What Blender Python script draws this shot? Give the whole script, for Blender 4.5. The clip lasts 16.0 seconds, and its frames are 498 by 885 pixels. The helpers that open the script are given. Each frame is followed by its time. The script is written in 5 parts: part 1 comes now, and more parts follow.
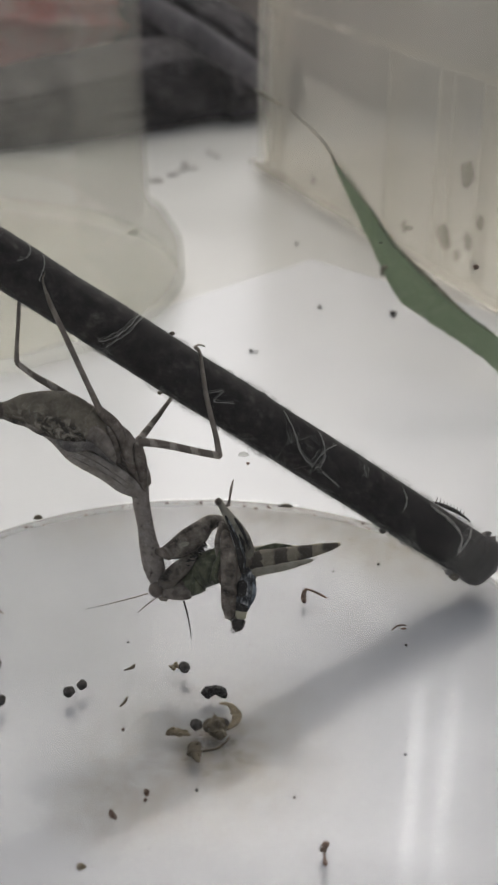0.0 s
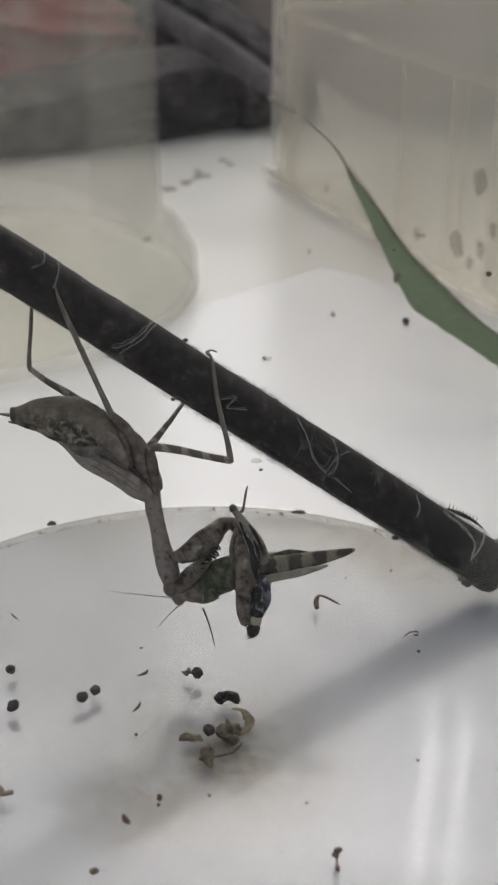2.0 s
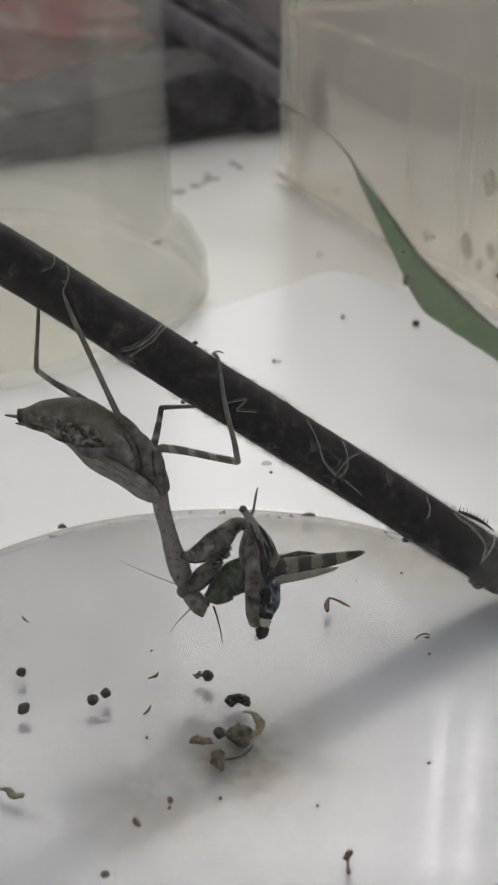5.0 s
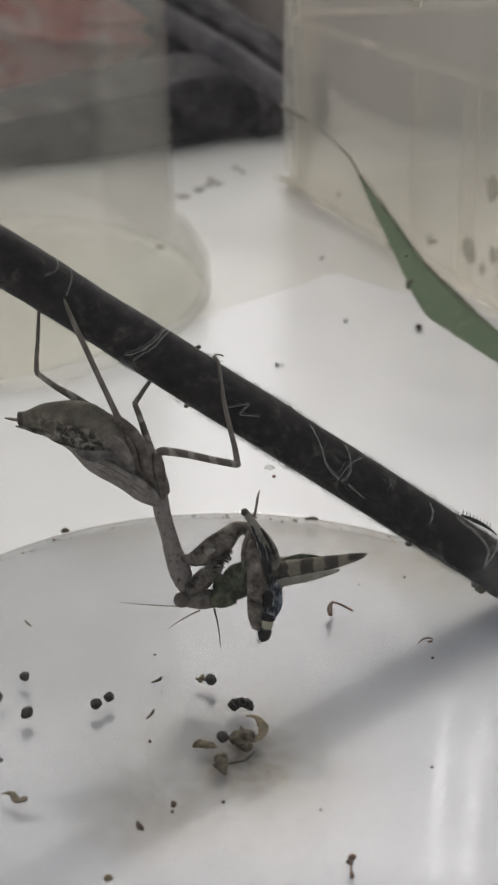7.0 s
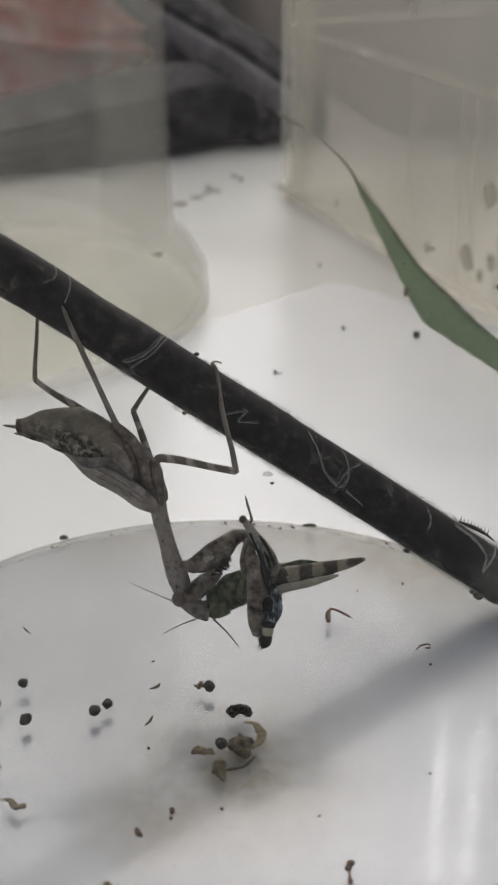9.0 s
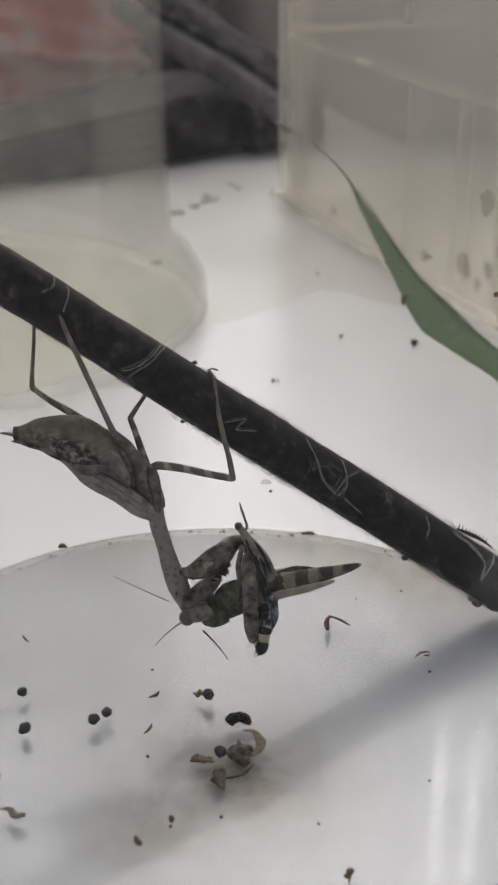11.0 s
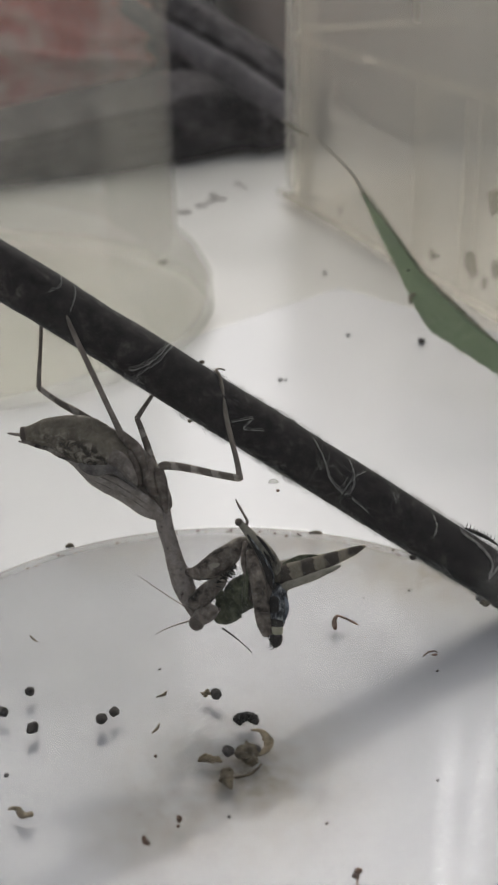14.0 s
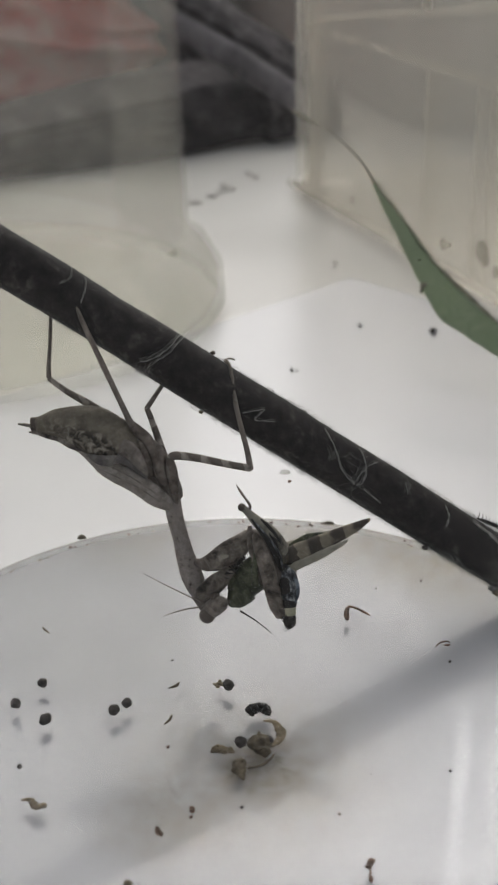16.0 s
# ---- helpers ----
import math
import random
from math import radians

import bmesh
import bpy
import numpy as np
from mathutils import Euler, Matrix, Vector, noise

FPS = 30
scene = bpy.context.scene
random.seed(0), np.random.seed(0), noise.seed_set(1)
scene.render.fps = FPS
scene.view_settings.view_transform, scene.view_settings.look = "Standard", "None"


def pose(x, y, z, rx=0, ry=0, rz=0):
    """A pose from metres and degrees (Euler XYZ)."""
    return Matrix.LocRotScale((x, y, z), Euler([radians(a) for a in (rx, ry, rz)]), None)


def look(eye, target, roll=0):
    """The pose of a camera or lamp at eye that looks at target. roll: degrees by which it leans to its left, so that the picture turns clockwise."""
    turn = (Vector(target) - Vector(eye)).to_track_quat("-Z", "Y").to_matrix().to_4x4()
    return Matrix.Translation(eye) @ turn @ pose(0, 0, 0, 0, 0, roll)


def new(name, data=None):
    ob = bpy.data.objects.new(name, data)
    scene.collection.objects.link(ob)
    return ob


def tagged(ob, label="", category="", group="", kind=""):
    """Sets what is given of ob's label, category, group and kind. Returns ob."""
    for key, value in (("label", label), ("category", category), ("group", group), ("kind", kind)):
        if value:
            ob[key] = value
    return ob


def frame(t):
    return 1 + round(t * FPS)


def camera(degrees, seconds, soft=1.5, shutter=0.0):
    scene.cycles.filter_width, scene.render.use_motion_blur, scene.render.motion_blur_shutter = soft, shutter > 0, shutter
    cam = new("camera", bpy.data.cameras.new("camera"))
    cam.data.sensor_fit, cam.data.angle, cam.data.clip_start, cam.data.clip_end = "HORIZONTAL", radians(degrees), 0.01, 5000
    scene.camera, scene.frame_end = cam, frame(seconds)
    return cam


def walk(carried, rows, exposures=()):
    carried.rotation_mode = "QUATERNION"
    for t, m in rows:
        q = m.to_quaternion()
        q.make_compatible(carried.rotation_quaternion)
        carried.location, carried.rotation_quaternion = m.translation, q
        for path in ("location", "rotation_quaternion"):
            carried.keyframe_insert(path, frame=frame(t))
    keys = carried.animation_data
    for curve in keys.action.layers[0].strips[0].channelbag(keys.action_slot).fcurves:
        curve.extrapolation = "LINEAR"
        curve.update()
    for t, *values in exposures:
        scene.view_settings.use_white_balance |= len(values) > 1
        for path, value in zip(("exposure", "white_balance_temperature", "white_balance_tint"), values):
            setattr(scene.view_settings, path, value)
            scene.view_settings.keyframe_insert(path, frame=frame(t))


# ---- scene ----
cam = camera(20.82, 16.0, soft=2.2)
cam.data.dof.use_dof, cam.data.dof.focus_distance, cam.data.dof.aperture_fstop = True, 0.245, 45.0
walk(cam, [
    (0, pose(0.00383, -0.17804, 0.13993, 64.376, -0.545, -0.957)),
    (0.5, pose(0.00381, -0.17828, 0.13994, 64.602, -0.529, -0.806)),
    (1, pose(0.00381, -0.17858, 0.13998, 64.704, -0.458, -0.667)),
    (1.5, pose(0.00383, -0.17872, 0.13998, 64.720, -0.380, -0.507)),
    (2, pose(0.00384, -0.17884, 0.14000, 64.703, -0.359, -0.431)),
    (2.5, pose(0.00380, -0.17890, 0.14001, 64.714, -0.350, -0.393)),
    (3, pose(0.00389, -0.17878, 0.13996, 64.767, -0.238, -0.319)),
    (3.5, pose(0.00390, -0.17868, 0.13999, 64.801, -0.065, -0.170)),
    (4, pose(0.00386, -0.17878, 0.13990, 64.816, -0.064, -0.102)),
    (6.5, pose(0.00385, -0.17886, 0.13995, 64.917, -0.028, -0.080)),
    (7, pose(0.00380, -0.17900, 0.14000, 65.000, 0.000, 0.000)),
    (7.5, pose(0.00382, -0.17913, 0.14005, 65.036, 0.011, -0.020)),
    (8, pose(0.00383, -0.17911, 0.14006, 65.010, 0.025, -0.012)),
    (8.5, pose(0.00385, -0.17934, 0.14007, 65.128, 0.076, -0.019)),
    (9, pose(0.00381, -0.17949, 0.14009, 65.317, 0.018, -0.094)),
    (11.5, pose(0.00379, -0.17987, 0.14019, 65.682, 0.170, -0.226)),
    (12, pose(0.00376, -0.17982, 0.14015, 65.670, 0.208, -0.127)),
    (12.5, pose(0.00377, -0.17984, 0.14016, 65.643, 0.237, -0.134)),
    (13, pose(0.00383, -0.17978, 0.14013, 65.610, 0.304, -0.106)),
    (13.5, pose(0.00387, -0.17968, 0.14011, 65.573, 0.352, -0.072)),
    (14, pose(0.00377, -0.17963, 0.14017, 65.632, 0.341, 0.010)),
    (14.5, pose(0.00380, -0.17962, 0.14012, 65.682, 0.401, 0.100)),
    (15, pose(0.00383, -0.17952, 0.14009, 65.600, 0.526, 0.201)),
    (15.5, pose(0.00382, -0.17956, 0.14005, 65.461, 0.545, 0.250)),
    (16, pose(0.00387, -0.17936, 0.14006, 65.246, 0.768, 0.367)),
])

# ---- light ----
world = bpy.data.worlds.new("overcast_sky")
scene.world = world
world.use_nodes = True
sky = world.node_tree.nodes.new("ShaderNodeTexSky")
sky.sky_type, sky.sun_disc = "NISHITA", False
sky.dust_density, sky.ozone_density = 5.0, 0.5
sky.sun_elevation, sky.sun_rotation = radians(47), radians(0)
back = world.node_tree.nodes["Background"]
back.inputs["Strength"].default_value = 0.104
pale = world.node_tree.nodes.new("ShaderNodeHueSaturation")
pale.inputs["Saturation"].default_value = 0.35
world.node_tree.links.new(sky.outputs[0], pale.inputs["Color"])
world.node_tree.links.new(pale.outputs[0], back.inputs["Color"])
sun = new("sun", bpy.data.lights.new("sun", "SUN"))
sun.data.energy, sun.data.angle, sun.data.color = 0.52, radians(80), (1.0, 0.985, 0.965)
sun.matrix_world = look((0, 0, 0), (0.06, -0.67, -0.73))
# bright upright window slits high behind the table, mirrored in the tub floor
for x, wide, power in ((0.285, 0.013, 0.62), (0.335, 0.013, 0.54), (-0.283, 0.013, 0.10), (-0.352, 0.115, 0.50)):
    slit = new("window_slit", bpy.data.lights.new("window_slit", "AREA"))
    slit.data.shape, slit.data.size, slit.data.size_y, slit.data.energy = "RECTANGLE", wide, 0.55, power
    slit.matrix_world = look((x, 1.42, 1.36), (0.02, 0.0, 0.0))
scene.cycles.transparent_max_bounces = 32
scene.cycles.caustics_reflective = False


# ---- materials ----
def nodes_of(name):
    m = bpy.data.materials.new(name)
    m.use_nodes = True
    nt = m.node_tree
    return m, nt, nt.nodes["Principled BSDF"], nt.nodes["Material Output"]


def noise_ramp(nt, scale, stops, detail=4.0, rough=0.6, stretch=(1, 1, 1), coords="Object", warp=0.0):
    """A colour ramp over noise; stops are (place, colour)."""
    tc = nt.nodes.new("ShaderNodeTexCoord")
    mp = nt.nodes.new("ShaderNodeMapping")
    mp.inputs["Scale"].default_value = stretch
    nz = nt.nodes.new("ShaderNodeTexNoise")
    nz.inputs["Scale"].default_value, nz.inputs["Detail"].default_value = scale, detail
    nz.inputs["Roughness"].default_value, nz.inputs["Distortion"].default_value = rough, warp
    rp = nt.nodes.new("ShaderNodeValToRGB")
    nt.links.new(tc.outputs[coords], mp.inputs[0])
    nt.links.new(mp.outputs[0], nz.inputs["Vector"])
    nt.links.new(nz.outputs[0], rp.inputs[0])
    els = rp.color_ramp.elements
    while len(els) < len(stops):
        els.new(0.5)
    for e, (p, c) in zip(els, stops):
        e.position, e.color = p, (*c, 1) if len(c) == 3 else (c[0], c[0], c[0], 1)
    return rp, nz


def bump(nt, bsdf, source, strength=0.3, distance=0.0005):
    b = nt.nodes.new("ShaderNodeBump")
    b.inputs["Strength"].default_value, b.inputs["Distance"].default_value = strength, distance
    nt.links.new(source, b.inputs["Height"])
    nt.links.new(b.outputs[0], bsdf.inputs["Normal"])


def mixed(nt, a, b, fac, mode="MIX"):
    mx = nt.nodes.new("ShaderNodeMix")
    mx.data_type, mx.blend_type = "RGBA", mode
    if isinstance(fac, float):
        mx.inputs[0].default_value = fac
    else:
        nt.links.new(fac, mx.inputs[0])
    nt.links.new(a, mx.inputs[6])
    if isinstance(b, tuple):
        mx.inputs[7].default_value = (*b, 1)
    else:
        nt.links.new(b, mx.inputs[7])
    return mx.outputs[2]


def mottled(name, stops, scale=600.0, fine=3000.0, rough=0.6, relief=0.3, stretch=(1, 1, 1), distance=0.0002, spec=0.3, fine_amount=0.35):
    """A rough surface with patches at one scale and grain at a finer one."""
    m, nt, bsdf, _ = nodes_of(name)
    big, _ = noise_ramp(nt, scale, stops, stretch=stretch)
    grain, nz = noise_ramp(nt, fine, [(0.3, (0.45,)), (0.7, (1.0,))])
    nt.links.new(mixed(nt, big.outputs[0], grain.outputs[0], fine_amount, "MULTIPLY"), bsdf.inputs["Base Color"])
    bsdf.inputs["Roughness"].default_value = rough
    bsdf.inputs["Specular IOR Level"].default_value = spec
    bump(nt, bsdf, nz.outputs[0], relief, distance)
    return m


def banded(name, light, dark, axis, period, share, scale=900.0, rough=0.6, shift=0.0):
    """Dark cross bands with ragged borders along one local axis; period in metres."""
    m, nt, bsdf, _ = nodes_of(name)
    tc = nt.nodes.new("ShaderNodeTexCoord")
    dot = nt.nodes.new("ShaderNodeVectorMath")
    dot.operation = "DOT_PRODUCT"
    dot.inputs[1].default_value = tuple(a / period for a in axis)
    nt.links.new(tc.outputs["Object"], dot.inputs[0])
    nz = nt.nodes.new("ShaderNodeTexNoise")
    nz.inputs["Scale"].default_value = scale
    nt.links.new(tc.outputs["Object"], nz.inputs["Vector"])
    add = nt.nodes.new("ShaderNodeMath")
    add.operation = "MULTIPLY_ADD"
    add.inputs[1].default_value = 0.55
    nt.links.new(nz.outputs[0], add.inputs[0])
    nt.links.new(dot.outputs["Value"], add.inputs[2])
    sh = nt.nodes.new("ShaderNodeMath")
    sh.inputs[1].default_value = shift
    nt.links.new(add.outputs[0], sh.inputs[0])
    fr = nt.nodes.new("ShaderNodeMath")
    fr.operation = "FRACT"
    nt.links.new(sh.outputs[0], fr.inputs[0])
    rp = nt.nodes.new("ShaderNodeValToRGB")
    els = rp.color_ramp.elements
    els.new(0.5)
    for e, (p, v) in zip(els, [(share - 0.10, 0), (share + 0.10, 1), (0.97, 0.9)]):
        e.position, e.color = p, (v, v, v, 1)
    nt.links.new(fr.outputs[0], rp.inputs[0])
    base, _ = noise_ramp(nt, scale * 1.5, [(0.3, tuple(c * 0.65 for c in light)), (0.7, light)])
    nt.links.new(mixed(nt, base.outputs[0], dark, rp.outputs[0]), bsdf.inputs["Base Color"])
    bsdf.inputs["Roughness"].default_value = rough
    bsdf.inputs["Specular IOR Level"].default_value = 0.3
    bump(nt, bsdf, nz.outputs[0], 0.3, 0.0002)
    return m


def clear_plastic(name, tint, haze, haze_colour, gloss_rough=0.08, scale=60.0, stretch=(1, 1, 0.06), gloss=0.6, stains=()):
    """Thin clear plastic: most light goes straight through, a little is scattered by a scuffed, uneven skin, and the skin is glossy."""
    m, nt, bsdf, out = nodes_of(name)
    nt.nodes.remove(bsdf)
    clear = nt.nodes.new("ShaderNodeBsdfTransparent")
    clear.inputs[0].default_value = (*tint, 1)
    if stains:
        # brown grime: place, radius and strength of each patch
        tc = nt.nodes.new("ShaderNodeTexCoord")
        dirt, _ = noise_ramp(nt, 330, [(0.38, (0.0,)), (0.68, (1.0,))], 6.0, 0.7)
        total = None
        for sx, sy, size, power in stains:
            far = nt.nodes.new("ShaderNodeVectorMath")
            far.operation = "DISTANCE"
            far.inputs[1].default_value = (sx, sy, 0)
            nt.links.new(tc.outputs["Object"], far.inputs[0])
            near = nt.nodes.new("ShaderNodeMapRange")
            near.interpolation_type = "SMOOTHSTEP"
            near.inputs[1].default_value, near.inputs[2].default_value = 0.0, size
            near.inputs[3].default_value, near.inputs[4].default_value = power, 0.0
            nt.links.new(far.outputs["Value"], near.inputs[0])
            add = nt.nodes.new("ShaderNodeMath")
            add.operation = "MULTIPLY_ADD"
            nt.links.new(near.outputs[0], add.inputs[0])
            nt.links.new(dirt.outputs[0], add.inputs[1])
            if total is None:
                add.inputs[2].default_value = 0.0
            else:
                nt.links.new(total, add.inputs[2])
            total = add.outputs[0]
        plain = nt.nodes.new("ShaderNodeRGB")
        plain.outputs[0].default_value = (*tint, 1)
        nt.links.new(mixed(nt, plain.outputs[0], (0.72, 0.66, 0.56), total), clear.inputs[0])
    scatter = nt.nodes.new("ShaderNodeBsdfTranslucent")
    scatter.inputs[0].default_value = (*haze_colour, 1)
    skin = nt.nodes.new("ShaderNodeBsdfDiffuse")
    skin.inputs[0].default_value = (*haze_colour, 1)
    both = nt.nodes.new("ShaderNodeMixShader")
    nt.links.new(scatter.outputs[0], both.inputs[1])
    nt.links.new(skin.outputs[0], both.inputs[2])
    rp, nz = noise_ramp(nt, scale, [(0.3, (haze * 0.6,)), (0.75, (haze * 1.5,))], stretch=stretch)
    amount = rp.outputs[0]
    hazy = nt.nodes.new("ShaderNodeMixShader")
    nt.links.new(amount, hazy.inputs[0])
    nt.links.new(clear.outputs[0], hazy.inputs[1])
    nt.links.new(both.outputs[0], hazy.inputs[2])
    shine = nt.nodes.new("ShaderNodeBsdfGlossy")
    shine.inputs["Roughness"].default_value = gloss_rough
    fres = nt.nodes.new("ShaderNodeFresnel")
    fres.inputs[0].default_value = 1.35
    half = nt.nodes.new("ShaderNodeMath")
    half.operation = "MULTIPLY"
    half.inputs[1].default_value = gloss
    nt.links.new(fres.outputs[0], half.inputs[0])
    last = nt.nodes.new("ShaderNodeMixShader")
    nt.links.new(half.outputs[0], last.inputs[0])
    nt.links.new(hazy.outputs[0], last.inputs[1])
    nt.links.new(shine.outputs[0], last.inputs[2])
    nt.links.new(last.outputs[0], out.inputs[0])
    return m


def thin_leaf(name, stops, glow, scale=300.0, stretch=(1, 1, 1)):
    """A leaf blade that lets some light through in its own colour."""
    m, nt, bsdf, out = nodes_of(name)
    rp, nz = noise_ramp(nt, scale, stops, stretch=stretch)
    nt.links.new(rp.outputs[0], bsdf.inputs["Base Color"])
    bsdf.inputs["Roughness"].default_value = 0.5
    bump(nt, bsdf, nz.outputs[0], 0.3, 0.0003)
    tr = nt.nodes.new("ShaderNodeBsdfTranslucent")
    tr.inputs[0].default_value = (*glow, 1)
    mx = nt.nodes.new("ShaderNodeMixShader")
    mx.inputs[0].default_value = 0.6
    nt.links.new(bsdf.outputs[0], mx.inputs[1])
    nt.links.new(tr.outputs[0], mx.inputs[2])
    nt.links.new(mx.outputs[0], out.inputs[0])
    return m


TABLE = mottled("pale_tabletop", [(0.25, (0.57, 0.56, 0.52)), (0.75, (0.68, 0.67, 0.63))], 14, 500, 0.28, 0.05, fine_amount=0.1, spec=0.8)
PAPER = mottled("white_sheet", [(0.3, (0.645, 0.65, 0.665)), (0.7, (0.70, 0.705, 0.715))], 25, 1500, 0.27, 0.02, fine_amount=0.05, spec=1.0)
PAPER.node_tree.nodes["Principled BSDF"].inputs["IOR"].default_value = 1.52
GROUND = mottled("grey_floor", [(0.3, (0.25, 0.24, 0.23)), (0.7, (0.35, 0.34, 0.32))], 4, 60, 0.7, 0.1)
TUB_WALL = clear_plastic("clear_tub_plastic", (0.995, 0.995, 0.994), 0.006, (0.95, 0.95, 0.94), gloss=0.06)
TUB_SKIRT = clear_plastic("milky_tub_skirt", (0.91, 0.91, 0.91), 0.07, (0.78, 0.78, 0.78), gloss=0.0)
GATE = clear_plastic("moulded_ring", (0.985, 0.985, 0.98), 0.01, (0.8, 0.8, 0.8), gloss=0.0)
TUB_FLOOR = clear_plastic("milky_tub_floor", (0.908, 0.909, 0.912), 0.085, (0.78, 0.78, 0.78), 0.07, 40.0, (1, 1, 1), gloss=0.03, stains=((0.034, 0.060, 0.028, 0.5), (0.012, 0.067, 0.024, 0.4), (-0.022, 0.064, 0.022, 0.35), (0.046, 0.046, 0.020, 0.4), (0.0045, -0.0165, 0.011, 0.8), (0.003, -0.016, 0.030, 0.4), (-0.012, -0.030, 0.014, 0.4)))
TUB_EDGE = clear_plastic("yellowed_tub_edge", (0.955, 0.945, 0.915), 0.06, (0.55, 0.51, 0.42), 0.5, 260.0, (1, 1, 1), gloss=0.0)
JAR_PLASTIC = clear_plastic("milky_jar_plastic", (0.95, 0.948, 0.932), 0.045, (0.80, 0.79, 0.74), 0.35, 18.0, (1, 1, 0.3), gloss=0.12)
BOX_PLASTIC = clear_plastic("milky_box_plastic", (0.975, 0.965, 0.943), 0.125, (0.97, 0.95, 0.89), 0.4, 12.0, (1, 1, 0.7), gloss=0.2)
BOX_EDGE = clear_plastic("thick_box_plastic", (0.985, 0.975, 0.95), 0.20, (0.97, 0.95, 0.88), 0.4, 40.0, (1, 1, 0.2), gloss=0.2)
ROD = mottled("black_rod", [(0.3, (0.020, 0.018, 0.017)), (0.58, (0.034, 0.030, 0.028)), (0.68, (0.066, 0.058, 0.054)), (0.78, (0.15, 0.14, 0.13))], 420, 1500, 0.6, 0.35, spec=0.1)
SILK = mottled("grey_silk", [(0.3, (0.16, 0.155, 0.145)), (0.7, (0.40, 0.385, 0.36))], 900, 3000, 0.8, 0.0)
BODY = mottled("grey_brown_cuticle", [(0.30, (0.13, 0.106, 0.085)), (0.5, (0.25, 0.213, 0.178)), (0.72, (0.37, 0.325, 0.28))], 620, 3800, 0.6, 0.7, fine_amount=0.5)
NECK_SHIELD = mottled("speckled_neck_shield", [(0.30, (0.075, 0.058, 0.046)), (0.38, (0.29, 0.25, 0.215)), (0.7, (0.41, 0.36, 0.32))], 900, 4200, 0.6, 0.6, fine_amount=0.5)


def blotched():
    """Plain brown skin with a belt of black and pale blotches along the flank."""
    m, nt, bsdf, _ = nodes_of("blotched_abdomen")
    plain, nz = noise_ramp(nt, 420, [(0.3, (0.115, 0.095, 0.066)), (0.5, (0.19, 0.163, 0.118)), (0.7, (0.27, 0.232, 0.172))], 6.0, 0.7)
    spots, _ = noise_ramp(nt, 620, [(0.44, (0.018, 0.014, 0.010)), (0.49, (0.12, 0.10, 0.075)), (0.54, (0.18, 0.155, 0.12)), (0.60, (0.36, 0.325, 0.27))], 5.0, 0.6, warp=0.8)
    tc = nt.nodes.new("ShaderNodeTexCoord")
    mp = nt.nodes.new("ShaderNodeCombineXYZ")
    for k, (axis, middle, squeeze) in enumerate((((0.378, 0.0, 0.926), 0.0009, 1.0), ((0.926, 0.0, -0.378), -0.0178, 0.27))):
        dot = nt.nodes.new("ShaderNodeVectorMath")
        dot.operation = "DOT_PRODUCT"
        dot.inputs[1].default_value = tuple(a * squeeze for a in axis)
        nt.links.new(tc.outputs["Object"], dot.inputs[0])
        off = nt.nodes.new("ShaderNodeMath")
        off.operation = "SUBTRACT"
        off.inputs[1].default_value = middle * squeeze
        nt.links.new(dot.outputs["Value"], off.inputs[0])
        nt.links.new(off.outputs[0], mp.inputs[k])
    size = nt.nodes.new("ShaderNodeVectorMath")
    size.operation = "LENGTH"
    nt.links.new(mp.outputs[0], size.inputs[0])
    near = nt.nodes.new("ShaderNodeMapRange")
    near.inputs[1].default_value, near.inputs[2].default_value = 0.0012, 0.0027
    near.inputs[3].default_value, near.inputs[4].default_value = 0.85, 0.12
    nt.links.new(size.outputs["Value"], near.inputs[0])
    grain, fine = noise_ramp(nt, 2600, [(0.3, (0.5,)), (0.7, (1.0,))])
    both = mixed(nt, plain.outputs[0], spots.outputs[0], near.outputs[0])
    nt.links.new(mixed(nt, both, grain.outputs[0], 0.35, "MULTIPLY"), bsdf.inputs["Base Color"])
    bsdf.inputs["Roughness"].default_value = 0.6
    bsdf.inputs["Specular IOR Level"].default_value = 0.3
    bump(nt, bsdf, fine.outputs[0], 0.5, 0.0002)
    return m


ABDOMEN = blotched()
WING = mottled("grey_wing_case", [(0.3, (0.19, 0.162, 0.137)), (0.5, (0.33, 0.29, 0.25)), (0.7, (0.46, 0.41, 0.36))], 520, 2600, 0.55, 0.7, stretch=(1, 1, 1))
HIND_WING = mottled("slate_hind_wing", [(0.35, (0.09, 0.079, 0.072)), (0.55, (0.18, 0.16, 0.143)), (0.72, (0.27, 0.243, 0.215))], 380, 2600, 0.6, 0.5)
COXA = mottled("dark_brown_coxa", [(0.32, (0.07, 0.055, 0.042)), (0.5, (0.15, 0.122, 0.098)), (0.7, (0.26, 0.22, 0.185))], 520, 3000, 0.6, 0.5)
SHIN = mottled("plain_brown_shin", [(0.32, (0.13, 0.105, 0.083)), (0.5, (0.21, 0.178, 0.147)), (0.7, (0.31, 0.27, 0.228))], 420, 3000, 0.6, 0.4)
LEG_UP = banded("ringed_leg", (0.44, 0.395, 0.335), (0.13, 0.107, 0.086), (-0.25, 0.0, 0.97), 0.0036, 0.36)
LEG = banded("banded_leg", (0.44, 0.395, 0.335), (0.15, 0.124, 0.10), (0.9, 0.0, 0.43), 0.0030, 0.34)
FORELEG = mottled("blotched_foreleg", [(0.36, (0.025, 0.02, 0.015)), (0.46, (0.12, 0.098, 0.078)), (0.58, (0.22, 0.188, 0.152)), (0.70, (0.40, 0.355, 0.30))], 430, 2600, 0.6, 0.4)
DARK = mottled("black_spine", [(0.3, (0.012, 0.010, 0.009)), (0.7, (0.03, 0.026, 0.022))], 800, 3000, 0.5, 0.2)
